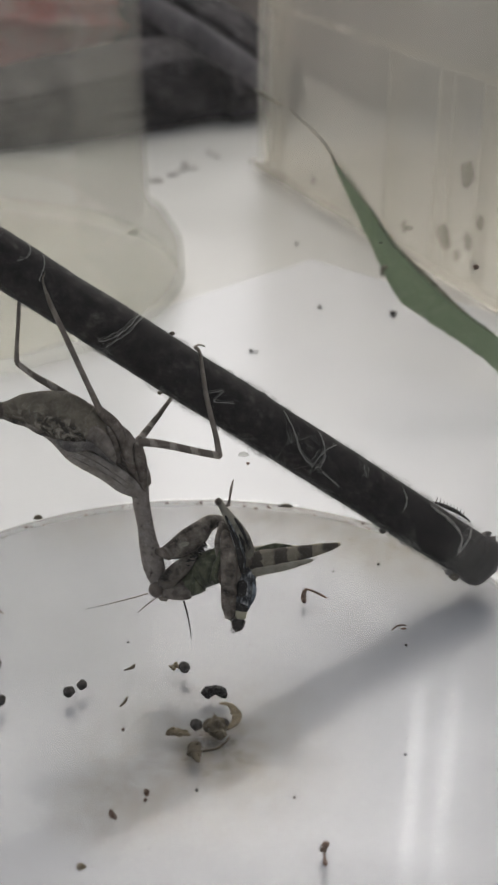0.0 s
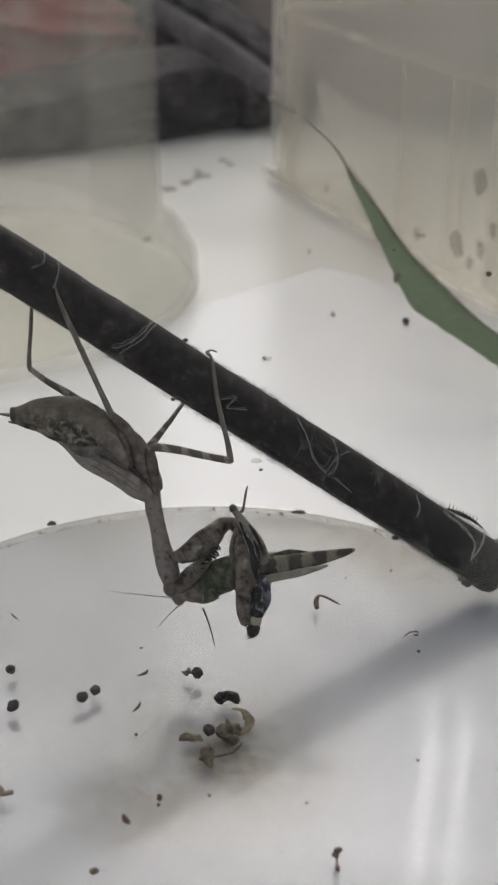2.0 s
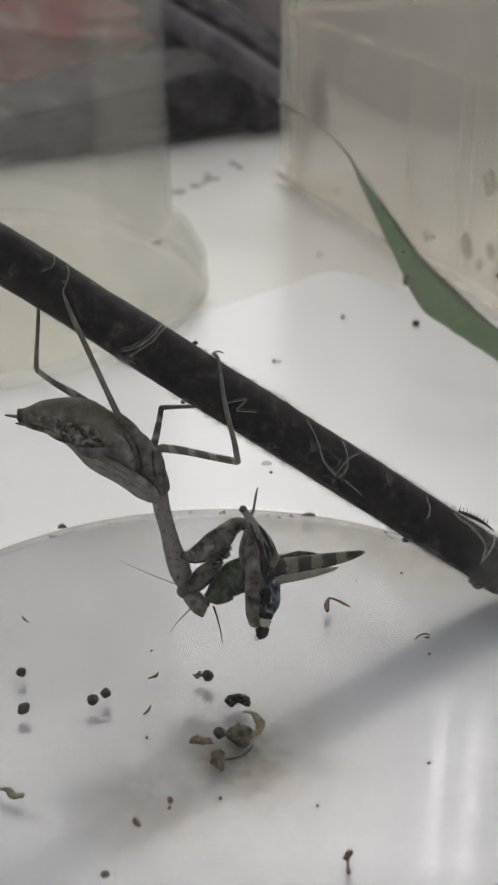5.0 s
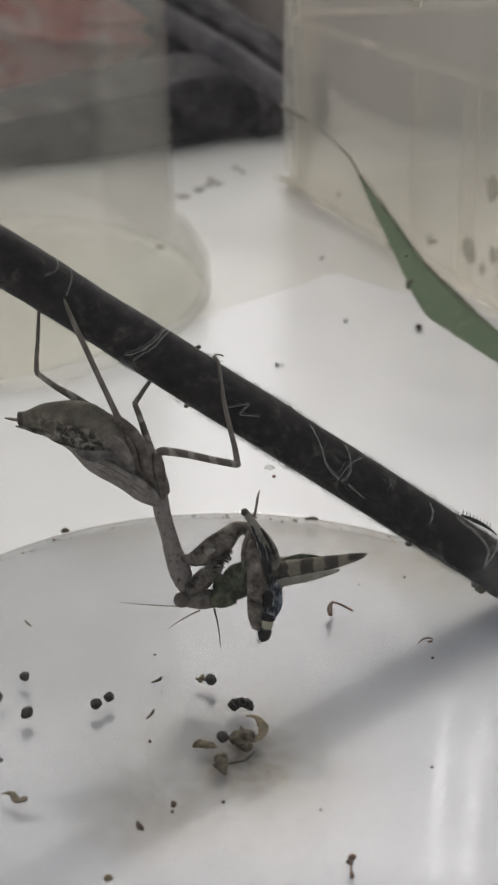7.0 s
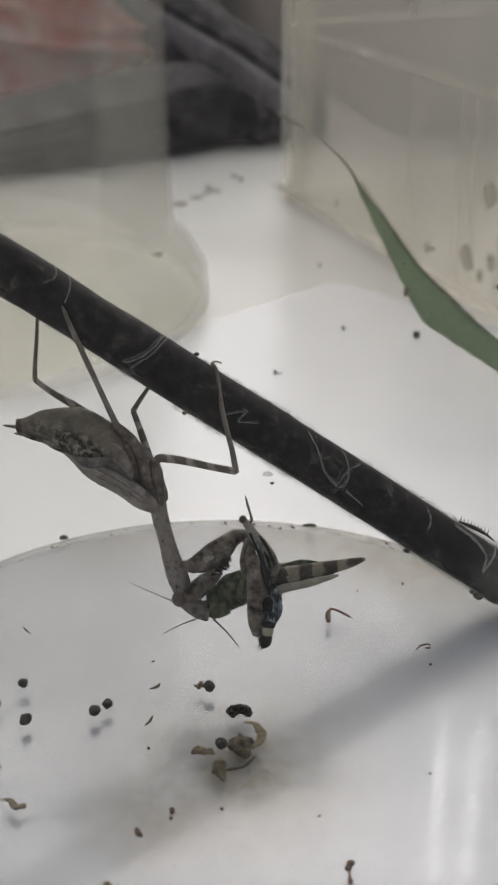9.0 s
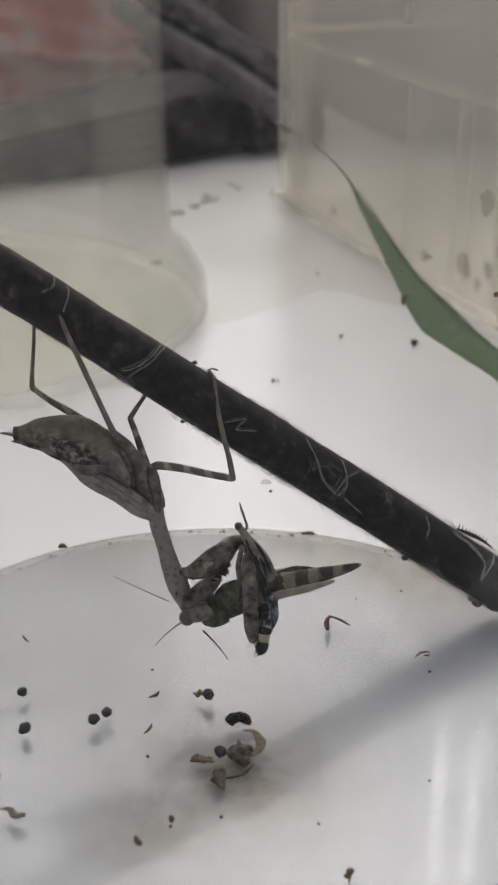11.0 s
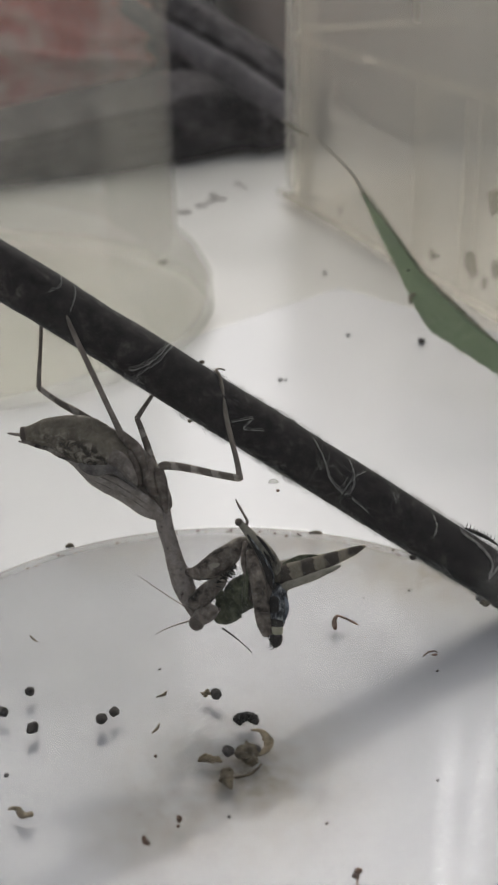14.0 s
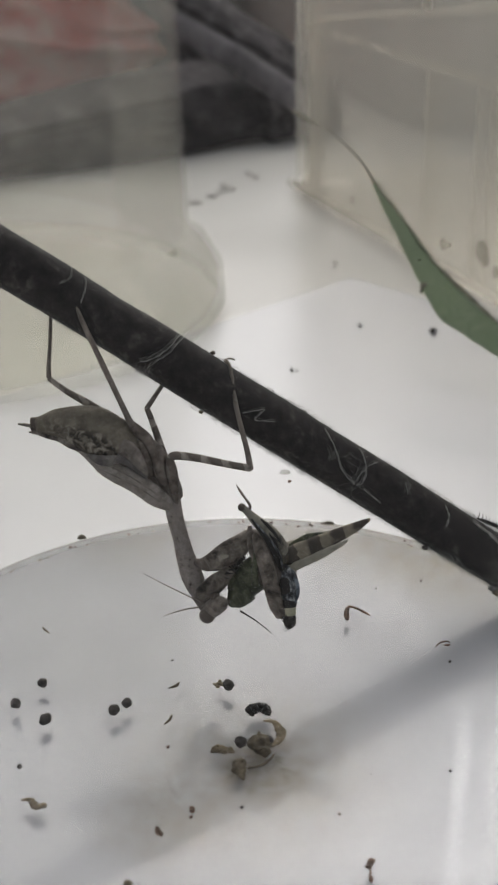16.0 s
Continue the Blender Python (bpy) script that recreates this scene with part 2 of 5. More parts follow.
EYE = mottled("grey_eye", [(0.3, (0.13, 0.105, 0.085)), (0.7, (0.20, 0.165, 0.14))], 500, 4000, 0.35, 0.1)
PREY_GREEN = mottled("dull_green_cuticle", [(0.34, (0.024, 0.026, 0.015)), (0.5, (0.074, 0.082, 0.046)), (0.68, (0.17, 0.18, 0.11))], 520, 2400, 0.5, 0.5)
PREY_WING = banded("banded_wing", (0.27, 0.235, 0.17), (0.06, 0.049, 0.038), (0.98, 0.0, 0.18), 0.0044, 0.45, 700.0, shift=0.075)
PREY_PALE = mottled("pale_wing_edge", [(0.3, (0.24, 0.22, 0.17)), (0.7, (0.42, 0.39, 0.31))], 300, 2000, 0.6, 0.3)
PREY_FEMUR = mottled("streaked_femur", [(0.36, (0.05, 0.043, 0.034)), (0.45, (0.17, 0.155, 0.12)), (0.58, (0.28, 0.26, 0.205)), (0.72, (0.38, 0.355, 0.28))], 420, 2400, 0.55, 0.4)
PREY_GREY = mottled("mottled_grey_femur", [(0.34, (0.03, 0.024, 0.019)), (0.46, (0.14, 0.115, 0.09)), (0.58, (0.24, 0.20, 0.165)), (0.70, (0.40, 0.35, 0.29))], 400, 2200, 0.6, 0.4)
PREY_BLUE = mottled("blue_grey_shin", [(0.36, (0.016, 0.016, 0.017)), (0.46, (0.050, 0.052, 0.056)), (0.54, (0.15, 0.16, 0.17)), (0.64, (0.44, 0.44, 0.42))], 760, 2400, 0.55, 0.4, stretch=(1.6, 1.6, 0.8))
SHIN_BLUE = mottled("pale_blue_cuticle", [(0.36, (0.05, 0.06, 0.07)), (0.5, (0.17, 0.20, 0.23)), (0.68, (0.36, 0.40, 0.43))], 700, 2400, 0.45, 0.4)
CREAM = mottled("cream_band", [(0.3, (0.40, 0.38, 0.26)), (0.7, (0.55, 0.52, 0.38))], 500, 2500, 0.6, 0.3)
FRASS = mottled("dark_dropping", [(0.3, (0.036, 0.032, 0.029)), (0.7, (0.12, 0.107, 0.096))], 700, 2500, 0.8, 0.8)
TAN = mottled("tan_husk", [(0.3, (0.11, 0.085, 0.05)), (0.7, (0.32, 0.26, 0.17))], 450, 2500, 0.7, 0.6)
BROWN = mottled("brown_scrap", [(0.3, (0.05, 0.04, 0.028)), (0.7, (0.19, 0.155, 0.10))], 450, 2500, 0.75, 0.6)
RUST = mottled("rusty_cuticle", [(0.35, (0.06, 0.045, 0.033)), (0.6, (0.20, 0.115, 0.075))], 320, 2500, 0.6, 0.3)
LEAF = thin_leaf("green_blade", [(0.3, (0.23, 0.285, 0.19)), (0.55, (0.37, 0.415, 0.30)), (0.72, (0.56, 0.575, 0.46))], (0.49, 0.585, 0.41), 640.0)
LEAF_RIB = mottled("pale_midrib", [(0.3, (0.13, 0.18, 0.11)), (0.7, (0.22, 0.26, 0.17))], 300, 1500, 0.6, 0.2)
LEAF_DRY = mottled("withered_tip", [(0.3, (0.16, 0.15, 0.10)), (0.7, (0.40, 0.37, 0.28))], 300, 1500, 0.7, 0.3)
DARK_CLOTH = mottled("dark_grey_fabric", [(0.36, (0.012, 0.010, 0.011)), (0.5, (0.040, 0.034, 0.036)), (0.66, (0.10, 0.088, 0.092))], 60, 260, 0.85, 0.5, distance=0.003)
GREY_STRAP = mottled("grey_webbing", [(0.35, (0.07, 0.063, 0.068)), (0.65, (0.20, 0.183, 0.188))], 70, 500, 0.7, 0.3)
CARD = mottled("grey_card", [(0.3, (0.22, 0.21, 0.19)), (0.7, (0.32, 0.30, 0.27))], 12, 200, 0.8, 0.2)
SMUDGE = mottled("grey_dirt", [(0.3, (0.50, 0.48, 0.45)), (0.7, (0.66, 0.64, 0.60))], 300, 1500, 0.9, 0.2)
FILM = clear_plastic("film_of_dirt", (0.87, 0.87, 0.85), 0.07, (0.55, 0.54, 0.50), 0.6, 500.0, (1, 1, 1), gloss=0.0)
RED_CLOTH = mottled("red_fabric", [(0.35, (0.62, 0.10, 0.10)), (0.5, (0.76, 0.20, 0.18)), (0.64, (0.80, 0.52, 0.47))], 20, 180, 0.85, 0.4, distance=0.003)


# ---- helpers for shapes ----
def part(name, bm, material, parent=None, label="", origin=None, smooth=True):
    """Links a bmesh as one mesh object under a thing or a part; origin: the place of the object's own pivot."""
    me = bpy.data.meshes.new(name)
    if origin is not None:
        bmesh.ops.translate(bm, verts=bm.verts, vec=-Vector(origin))
    bmesh.ops.recalc_face_normals(bm, faces=bm.faces)
    bm.to_mesh(me)
    bm.free()
    for p in me.polygons:
        p.use_smooth = smooth
    me.set_sharp_from_angle(angle=radians(55))
    me.materials.append(material)
    ob = new(name, me)
    ob.parent = parent
    if origin is not None:
        ob.location = Vector(origin)
    return tagged(ob, label)


def empty(name, m):
    ob = new(name)
    ob.matrix_basis = m
    ob.empty_display_size = 0.01
    return ob


def spline(keys, count):
    """Catmull-Rom through rows of numbers, count samples between each two."""
    k = np.array(keys, float)
    k = np.vstack([2 * k[0] - k[1], k, 2 * k[-1] - k[-2]])
    rows = []
    for i in range(1, len(k) - 2):
        for s in np.arange(count) / count:
            a, b, c, d = k[i - 1], k[i], k[i + 1], k[i + 2]
            rows.append(0.5 * (2 * b + (c - a) * s + (2 * a - 5 * b + 4 * c - d) * s**2 + (3 * b - a - 3 * c + d) * s**3))
    rows.append(k[-2])
    return np.array(rows)


def sweep(bm, places, radii, seg=12, count=5, flat=1.0, side=(0, 1, 0), rough=0.0, seed=0, cap=0.6):
    """A tapered limb or body along places; radii across it, flat times as deep along the side axis."""
    rows = spline([(*p, r) for p, r in zip(places, radii)], count)
    rng = random.Random(seed)
    rings = []
    for i, (x, y, z, r) in enumerate(rows):
        a, b = rows[max(i - 1, 0)][:3], rows[min(i + 1, len(rows) - 1)][:3]
        t = Vector(b - a).normalized()
        n1 = t.cross(Vector(side))
        n1 = n1.normalized() if n1.length > 1e-6 else t.orthogonal().normalized()
        n2 = n1.cross(t).normalized()
        r = max(r, 1e-6)
        ring = []
        for j in range(seg):
            w = 2 * math.pi * j / seg
            k = r * (1 + rough * rng.uniform(-1, 1))
            ring.append(bm.verts.new(Vector((x, y, z)) + n1 * math.cos(w) * k + n2 * math.sin(w) * k * flat))
        rings.append(ring)
    for a, b in zip(rings, rings[1:]):
        for j in range(seg):
            bm.faces.new((a[j], a[(j + 1) % seg], b[(j + 1) % seg], b[j]))
    for ring, (x, y, z, r), nxt in ((rings[0], rows[0], rows[1]), (rings[-1], rows[-1], rows[-2])):
        out = (Vector((x, y, z)) - Vector(nxt[:3])).normalized()
        tip = bm.verts.new(Vector((x, y, z)) + out * max(r, 1e-6) * cap)
        for j in range(seg):
            bm.faces.new((ring[j], ring[(j + 1) % seg], tip))
    return bm


def blob(bm, place, size, rough=0.12, seed=0, level=2, turn=0.0):
    """A lumpy pellet or knob; size: its three half widths."""
    made = bmesh.ops.create_icosphere(bm, subdivisions=level, radius=1.0)["verts"]
    off = Vector((seed * 7.1, seed * 3.3, seed * 1.7))
    rot = Matrix.Rotation(turn, 3, "Z")
    for v in made:
        k = 1 + rough * 2 * noise.noise(v.co * 1.6 + off) + rough * noise.noise(v.co * 4.5 + off)
        v.co = Vector(place) + rot @ Vector((v.co.x * size[0] * k, v.co.y * size[1] * k, v.co.z * size[2] * k))
    return bm


def lathe(bm, profile, centre=(0, 0), seg=96):
    """A closed profile of (radius, height) turned about a vertical axis."""
    rings = []
    for r, z in profile:
        rings.append([bm.verts.new((centre[0] + r * math.cos(2 * math.pi * j / seg), centre[1] + r * math.sin(2 * math.pi * j / seg), z)) for j in range(seg)])
    for a, b in zip(rings, rings[1:] + rings[:1]):
        for j in range(seg):
            bm.faces.new((a[j], a[(j + 1) % seg], b[(j + 1) % seg], b[j]))
    return bm


def slab(bm, x0, x1, y0, y1, z0, z1, bevel=0.0):
    made = bmesh.ops.create_cube(bm, size=1.0)["verts"]
    for v in made:
        v.co = Vector((x0 + (v.co.x + 0.5) * (x1 - x0), y0 + (v.co.y + 0.5) * (y1 - y0), z0 + (v.co.z + 0.5) * (z1 - z0)))
    if bevel:
        bmesh.ops.bevel(bm, geom=bm.edges[:], offset=bevel, segments=3, affect="EDGES")
    return bm


# ---- the setting ----
TABLE_Z, SHEET_Z = -0.0021, -0.0016
ground = part("ground", slab(bmesh.new(), -20, 20, -20, 20, -0.80, -0.754), GROUND)
tagged(ground, "plain grey floor far below the table", "floor", kind="structure")
table = part("table", slab(bmesh.new(), -0.75, 0.75, -0.6, 1.3, -0.034, TABLE_Z, 0.003), TABLE)
tagged(table, "pale cream tabletop with faint stains", "table")
for x, y in ((-0.68, -0.53), (0.68, -0.53), (-0.68, 1.23), (0.68, 1.23)):
    part("leg", slab(bmesh.new(), x - 0.03, x + 0.03, y - 0.03, y + 0.03, -0.754, -0.0345, 0.004), TABLE, table)

sheet = part("paper_sheet", slab(bmesh.new(), 0, 0.297, -0.42, 0, TABLE_Z + 0.0001, SHEET_Z), PAPER)
sheet.matrix_basis = pose(0.0336, 0.2601, 0, 0, 0, -45)
tagged(sheet, "plain white paper sheet lying on the tabletop", "paper")

# ---- the round tub in which the animals are ----
CX, CY, R = -0.0011, 0.0163, 0.0681
tub = empty("plastic_tub", pose(CX, CY, 0))
tagged(tub, "clear round plastic tub with a soiled floor", "container")
part("wall", lathe(bmesh.new(), [(R, 0.0), (R + 0.0008, 0.05), (R + 0.002, 0.175), (R + 0.003, 0.175), (R + 0.0018, 0.05), (R + 0.001, 0.0)], seg=128), TUB_WALL, tub)
part("skirt", lathe(bmesh.new(), [(R, -0.0015), (R, -0.0003), (R + 0.0009, -0.0003), (R + 0.0009, -0.0015)], seg=128), TUB_SKIRT, tub, "milky standing ring below the floor")
part("rim", lathe(bmesh.new(), [(R + 0.002, 0.1755), (R + 0.002, 0.179), (R + 0.0055, 0.179), (R + 0.0055, 0.1755)], seg=96), TUB_WALL, tub, "thick clear rolled rim")
part("floor_disc", lathe(bmesh.new(), [(0.00001, -0.0012), (0.00001, 0.0), (R - 0.00004, 0.0), (R - 0.00004, -0.0012)], seg=128), TUB_FLOOR, tub, "milky floor with a round gate mark")
part("floor_edge", lathe(bmesh.new(), [(R - 0.0006, 0.00004), (R - 0.0005, 0.00012), (R - 0.0002, 0.00016), (R - 0.0001, 0.00004)], seg=128), TUB_EDGE, tub, "yellowed dirty edge of the floor")

gate = lathe(bmesh.new(), [(0.0140, 0.00004), (0.01415, 0.00012), (0.0143, 0.00004)], seg=72)
part("gate_mark", gate, GATE, tub, "faint round ring in the floor").location = (0.0027, -0.0177, 0)
for n, (x, y, z, a) in enumerate(((-0.0144, 0.0848, 0.0602, 0.0007), (-0.0136, 0.0849, 0.0606, 0.0005), (0.0345, 0.0763, 0.0611, 0.0003), (0.0394, 0.0731, 0.0650, 0.0006), (-0.0290, 0.0805, 0.0520, 0.0005))):
    part("wall_spot", blob(bmesh.new(), (x - CX, y - CY, z), (a * 1.3, 0.00012, a * 0.8), 0.35, n + 31, 3), FILM, tub, "small grey spot of dirt on the wall")

# ---- black rod across the tub ----
A, B = Vector((0.0504, 0.0495, 0.0077)), Vector((-0.0575, 0.0506, 0.0811))
along = (B - A).normalized()
rod = empty("climbing_rod", Matrix.Translation(A))
tagged(rod, "black rod with wisps of silk leaning in the tub", "stick")
ROD_R = 0.00475
rng = random.Random(3)
rod_len = (B - A).length
bm = bmesh.new()
sweep(bm, [along * ((rod_len + 0.0055) * i / 14 - 0.0055) + Vector((rng.uniform(-1, 1), rng.uniform(-1, 1), rng.uniform(-1, 1))) * 0.00012 for i in range(15)], [ROD_R * rng.uniform(0.98, 1.02) for _ in range(15)], seg=24, count=6, rough=0.012, seed=4)
part("shaft", bm, ROD, rod)
bm = bmesh.new()
sweep(bm, [along * -0.0058, along * -0.0050, along * -0.0036, along * -0.0020], [0.0046, 0.0050, 0.0051, 0.00478], seg=22, count=4, rough=0.03, seed=9)
part("end_knob", bm, ROD, rod, "rough blunt end of the rod")

up_n = Vector((0, -0.72, 0.69))
up_n = (up_n - along * up_n.dot(along)).normalized()
side_n = along.cross(up_n).normalized()


def on_rod(s, turn, lift=0.0001):
    """A place on the rod's skin: s metres from its lower end, turn degrees round it from the upper front."""
    w = radians(turn)
    return along * s + (up_n * math.cos(w) + side_n * math.sin(w)) * (ROD_R + lift)


# threads wound over the rod: half width, then places along and round it
strands = [
    (6e-05, (0.1006, 56), (0.0998, 20), (0.101, -6)),
    (6e-05, (0.0976, 46), (0.0966, 16), (0.0962, -16)),
    (7e-05, (0.0778, 50), (0.079, -6), (0.08, -30), (0.0818, -58)),
    (6e-05, (0.0764, 94), (0.0782, -4), (0.0792, -30), (0.08, -60)),
    (6e-05, (0.0612, -34), (0.0582, -4), (0.0586, -32), (0.0554, -14)),
    (9e-05, (0.0458, 32), (0.042, -4), (0.0398, -26), (0.0362, -40)),
    (8e-05, (0.038, 38), (0.0362, 12), (0.035, -22), (0.0356, -40)),
    (6e-05, (0.0342, 34), (0.0358, 4), (0.0364, -42)),
    (6e-05, (0.0342, -38), (0.0298, -46)),
    (6e-05, (0.0274, 24), (0.0264, 4)),
    (8e-05, (0.0182, 30), (0.017, 10), (0.0166, -14)),
    (0.00016, (0.0116, 32), (0.0074, 26), (0.0036, 6), (0.0026, -30)),
    (0.00014, (0.0018, 54), (0.0022, 0), (0.0024, -20))]
for n, (r, *way) in enumerate(strands):
    rng = random.Random(n + 5)
    for copy in range(3 if n in (2, 5, 6, 11) else 2):
        pts = []
        for s, w in spline(way, 6):
            pts.append(on_rod(s + rng.gauss(0, 0.00007) + copy * 0.0002, w + rng.gauss(0, 0.8) + copy * 3, 0.0001 + rng.uniform(0, 0.00025)))
        thick = r * (1.5 if copy == 0 else 0.6)
        part("silk_thread", sweep(bmesh.new(), pts, [thick * rng.uniform(0.5, 1.0) for _ in pts], seg=5, count=3), SILK, rod, "grey silk thread wound round the rod")
# matted knots of finer threads
knots = ((0.0794, -70), (0.0368, 0), (0.0358, -36), (0.0274, 24), (0.002, -22), (0.0106, -70), (0.0428, -14))
for n, (s0, w0) in enumerate(knots):
    rng = random.Random(n + 70)
    bm = bmesh.new()
    for _ in range(13):
        s, w = s0 + rng.gauss(0, 0.0006), w0 + rng.gauss(0, 8)
        ds, dw = rng.gauss(0, 0.0004), rng.gauss(0, 6)
        pts = [on_rod(s + ds * k + rng.gauss(0, 0.0002), w + dw * k, 0.00005 + rng.uniform(0, 0.0005)) for k in range(5)]
        sweep(bm, pts, [0.000012, 0.000018, 0.000018, 0.000015, 0.00001], seg=4, count=3)
    part("silk_knot", bm, SILK, rod, "matted knot of grey silk")
# fine fuzz all along, densest towards the lower end and along both edges
bm = bmesh.new()
rng = random.Random(11)
tufts = [rng.uniform(0.002, rod_len * 0.75) for _ in range(26)]
for i in range(5200):
    s = rng.choice(tufts) + rng.gauss(0, 0.0018) if i % 2 else rng.uniform(0.001, rod_len)
    if i % 9 == 0:
        s = rng.choice((rng.uniform(0.030, 0.050), rng.gauss(0.012, 0.002), rng.gauss(0.0805, 0.001)))
    if i % 11 == 0:
        s = rng.uniform(-0.0055, 0.004)
    s = min(max(s, -0.0055), rod_len)
    w = rng.choice((rng.gauss(92, 12), rng.gauss(-92, 14), rng.gauss(-98, 10), rng.uniform(-90, 90) if i % 3 == 0 else 88)) if i % 9 else rng.gauss(-84, 9)
    w = rng.uniform(-110, 110) if i % 11 == 0 else w
    here = on_rod(s, w, -0.0001)
    out = (here - along * s).normalized()
    far = rng.uniform(0.0001, 0.0007) * (1.5 if s < 0.07 else 0.7) * rng.choice((0.5, 0.8, 1.0, 1.3))
    bend = along * rng.uniform(-1, 1) * far * 2.0
    curl = along.cross(out) * rng.uniform(-1, 1) * far
    pts = [here, here + out * far * 0.7 + bend * 0.3, here + out * far * rng.uniform(0.5, 1.1) + bend * 0.8 + curl, here + out * far * rng.uniform(0.1, 0.9) + bend * 1.4]
    sweep(bm, pts, [0.000015, 0.000014, 0.000012, 0.000008], seg=3, count=2)
fuzz = part("silk_fuzz", bm, SILK, rod, "fine grey fuzz of silk")
tagged(fuzz, kind="stuff")
# crumbs caught in the silk, and a spiny insect leg near the lower end
for n, (s, w, lift, size) in enumerate(((0.0478, -96, 0.0020, 0.0006), (0.0462, -97, 0.0030, 0.0003), (0.0672, -93, 0.0006, 0.0004), (0.0705, 92, 0.0008, 0.0005), (-0.0012, -104, 0.0004, 0.0011), (0.0004, -100, 0.0004, 0.0007), (0.0165, -95, 0.0005, 0.0006), (0.0500, 93, 0.0003, 0.0005), (-0.0030, 84, 0.0002, 0.0010), (-0.0036, 62, 0.0001, 0.0008))):
    part("crumb", blob(bmesh.new(), on_rod(s, w, lift), (size * (1.5 if n == 0 else 1), size * 0.8, size * 0.7), 0.35, n + 60, 3), FRASS if n > 5 else (FILM, RUST, BROWN, BROWN, BROWN, SILK)[n], rod, "dark crumb caught in the silk")
bm = bmesh.new()
spine = [on_rod(0.0095, 88, 0.0004), on_rod(0.0070, 90, 0.0009), on_rod(0.0045, 93, 0.0013), on_rod(0.0020, 96, 0.0014), on_rod(0.0006, 98, 0.0013)]
sweep(bm, spine, [0.0002, 0.00045, 0.0004, 0.00022, 0.00012], seg=8, count=4)
for k in range(9):
    a = spine[0].lerp(spine[3], k / 9)
    sweep(bm, [a, a + Vector((0.0003, -0.0002, 0.0008)), a + Vector((0.0002, -0.0003, 0.0015))], [0.00011, 0.00008, 0.00003], seg=4, count=2)
part("spiny_leg", bm, DARK, rod, "spiny shed insect leg caught on the rod")

# ---- the mantis: a drawing in tenths of a millimetre, hung below the rod ----
MANTIS = pose(*(-0.0104, 0.0366, 0.0321), -25, 0, 0)
mantis = empty("praying_mantis", MANTIS)
tagged(mantis, "grey-brown praying mantis hanging below the rod, eating", "insect")


def q(u, v, w=0.0):
    return Vector(((u - 300) * 1e-4, w * 1e-4, (850 - v) * 1e-4))


def limb(name, material, parent, rows, label="", flat=1.0, seg=12, count=5, pivot=None, rough=0.0, seed=0):
    """rows: u, v, w, half width, in tenths of a millimetre."""
    bm = sweep(bmesh.new(), [q(*r[:3]) for r in rows], [r[3] * 1e-4 for r in rows], seg, count, flat, rough=rough, seed=seed)
    return part(name, bm, material, parent, label, origin=q(*pivot) if pivot else None)


abdomen = limb("abdomen", ABDOMEN, mantis, [(40, 741, 0, 13), (48, 741, 0, 15.5), (62, 741, 0, 22), (78, 741, 0, 28.5), (94, 743, 0, 33.5), (120, 748, 0, 41.5), (142, 755, 0, 46.5), (160, 765, 0, 47), (185, 779, 0, 44), (220, 799, 0, 37), (246, 820, 0, 26)], "blotched grey-brown swollen abdomen", 0.8, 30, 8, rough=0.014, seed=1)
bm = sweep(bmesh.new(), [q(31, 740), q(34, 740), q(38, 740.5), q(43, 741)], [11e-4, 12.2e-4, 12.6e-4, 14e-4], 24, 3, 0.8, rough=0.02, seed=31, cap=0.08)
part("end_plate", bm, COXA, abdomen, "blunt dark end of the abdomen")
bm = sweep(bmesh.new(), [q(34, 752, -4), q(56, 761, -10), q(84, 769, -16), (q(104, 780, -20)), q(124, 788, -22)], [2e-4, 3.4e-4, 4e-4, 4.4e-4, 2e-4], 10, 5, 0.6, rough=0.12, seed=32)
part("belly_fold", bm, FORELEG, abdomen, "dark speckled fold along the belly")
for k, (u, v, r) in enumerate(((62, 742, 20.8), (92, 743.5, 31.8), (122, 749, 41.3), (153, 761.5, 45.9), (185, 777, 44))):
    bm = sweep(bmesh.new(), [q(u - 3, v - 1.2), q(u, v), q(u + 3, v + 1.2)], [r * 1e-4 * 0.96, r * 1e-4 * 1.012, r * 1e-4 * 0.96], 28, 3, 0.8)
    part("segment_ring", bm, ABDOMEN, abdomen)
limb("cercus", BODY, mantis, [(38, 744, -4, 3.5), (24, 742, -8, 3), (10, 740, -10, 1.5)], "", 1, 8)
limb("cercus", BODY, mantis, [(52, 754, 4, 3.5), (38, 756, 8, 3), (26, 754, 10, 1.5)], "", 1, 8)
wing = limb("wing_case", WING, mantis, [(118, 786, -14, 3), (134, 797, -21, 6.5), (148, 807, -26, 9.5), (162, 817, -30, 13), (180, 826, -33, 16), (205, 838, -34, 17), (228, 851, -31, 17.5), (250, 867, -26, 18), (268, 880, -20, 15), (278, 889, -15, 9), (283, 893, -13, 4)], "short pale grey folded wing case", 0.4, 18, 7, rough=0.03, seed=33)
for rows in ([(160, 812, -38, 0.8), (190, 823, -42.5, 1.2), (225, 843, -41.5, 1.2), (266, 873, -29, 0.8)], [(164, 824, -38, 0.6), (196, 839, -43, 0.8), (232, 858, -40, 0.8), (262, 880, -30, 0.6)]):
    limb("wing_vein", BODY, wing, rows, "", 0.6, 6)
limb("hind_wing", HIND_WING, wing, [(138, 796, -26, 3), (154, 804, -36, 8), (172, 807, -44, 9.5), (190, 805, -46, 7.5), (206, 811, -45, 5), (224, 826, -40, 3.5), (240, 838, -34, 2.5)], "dark slate folded hind wing", 0.3, 14, rough=0.04, seed=34)
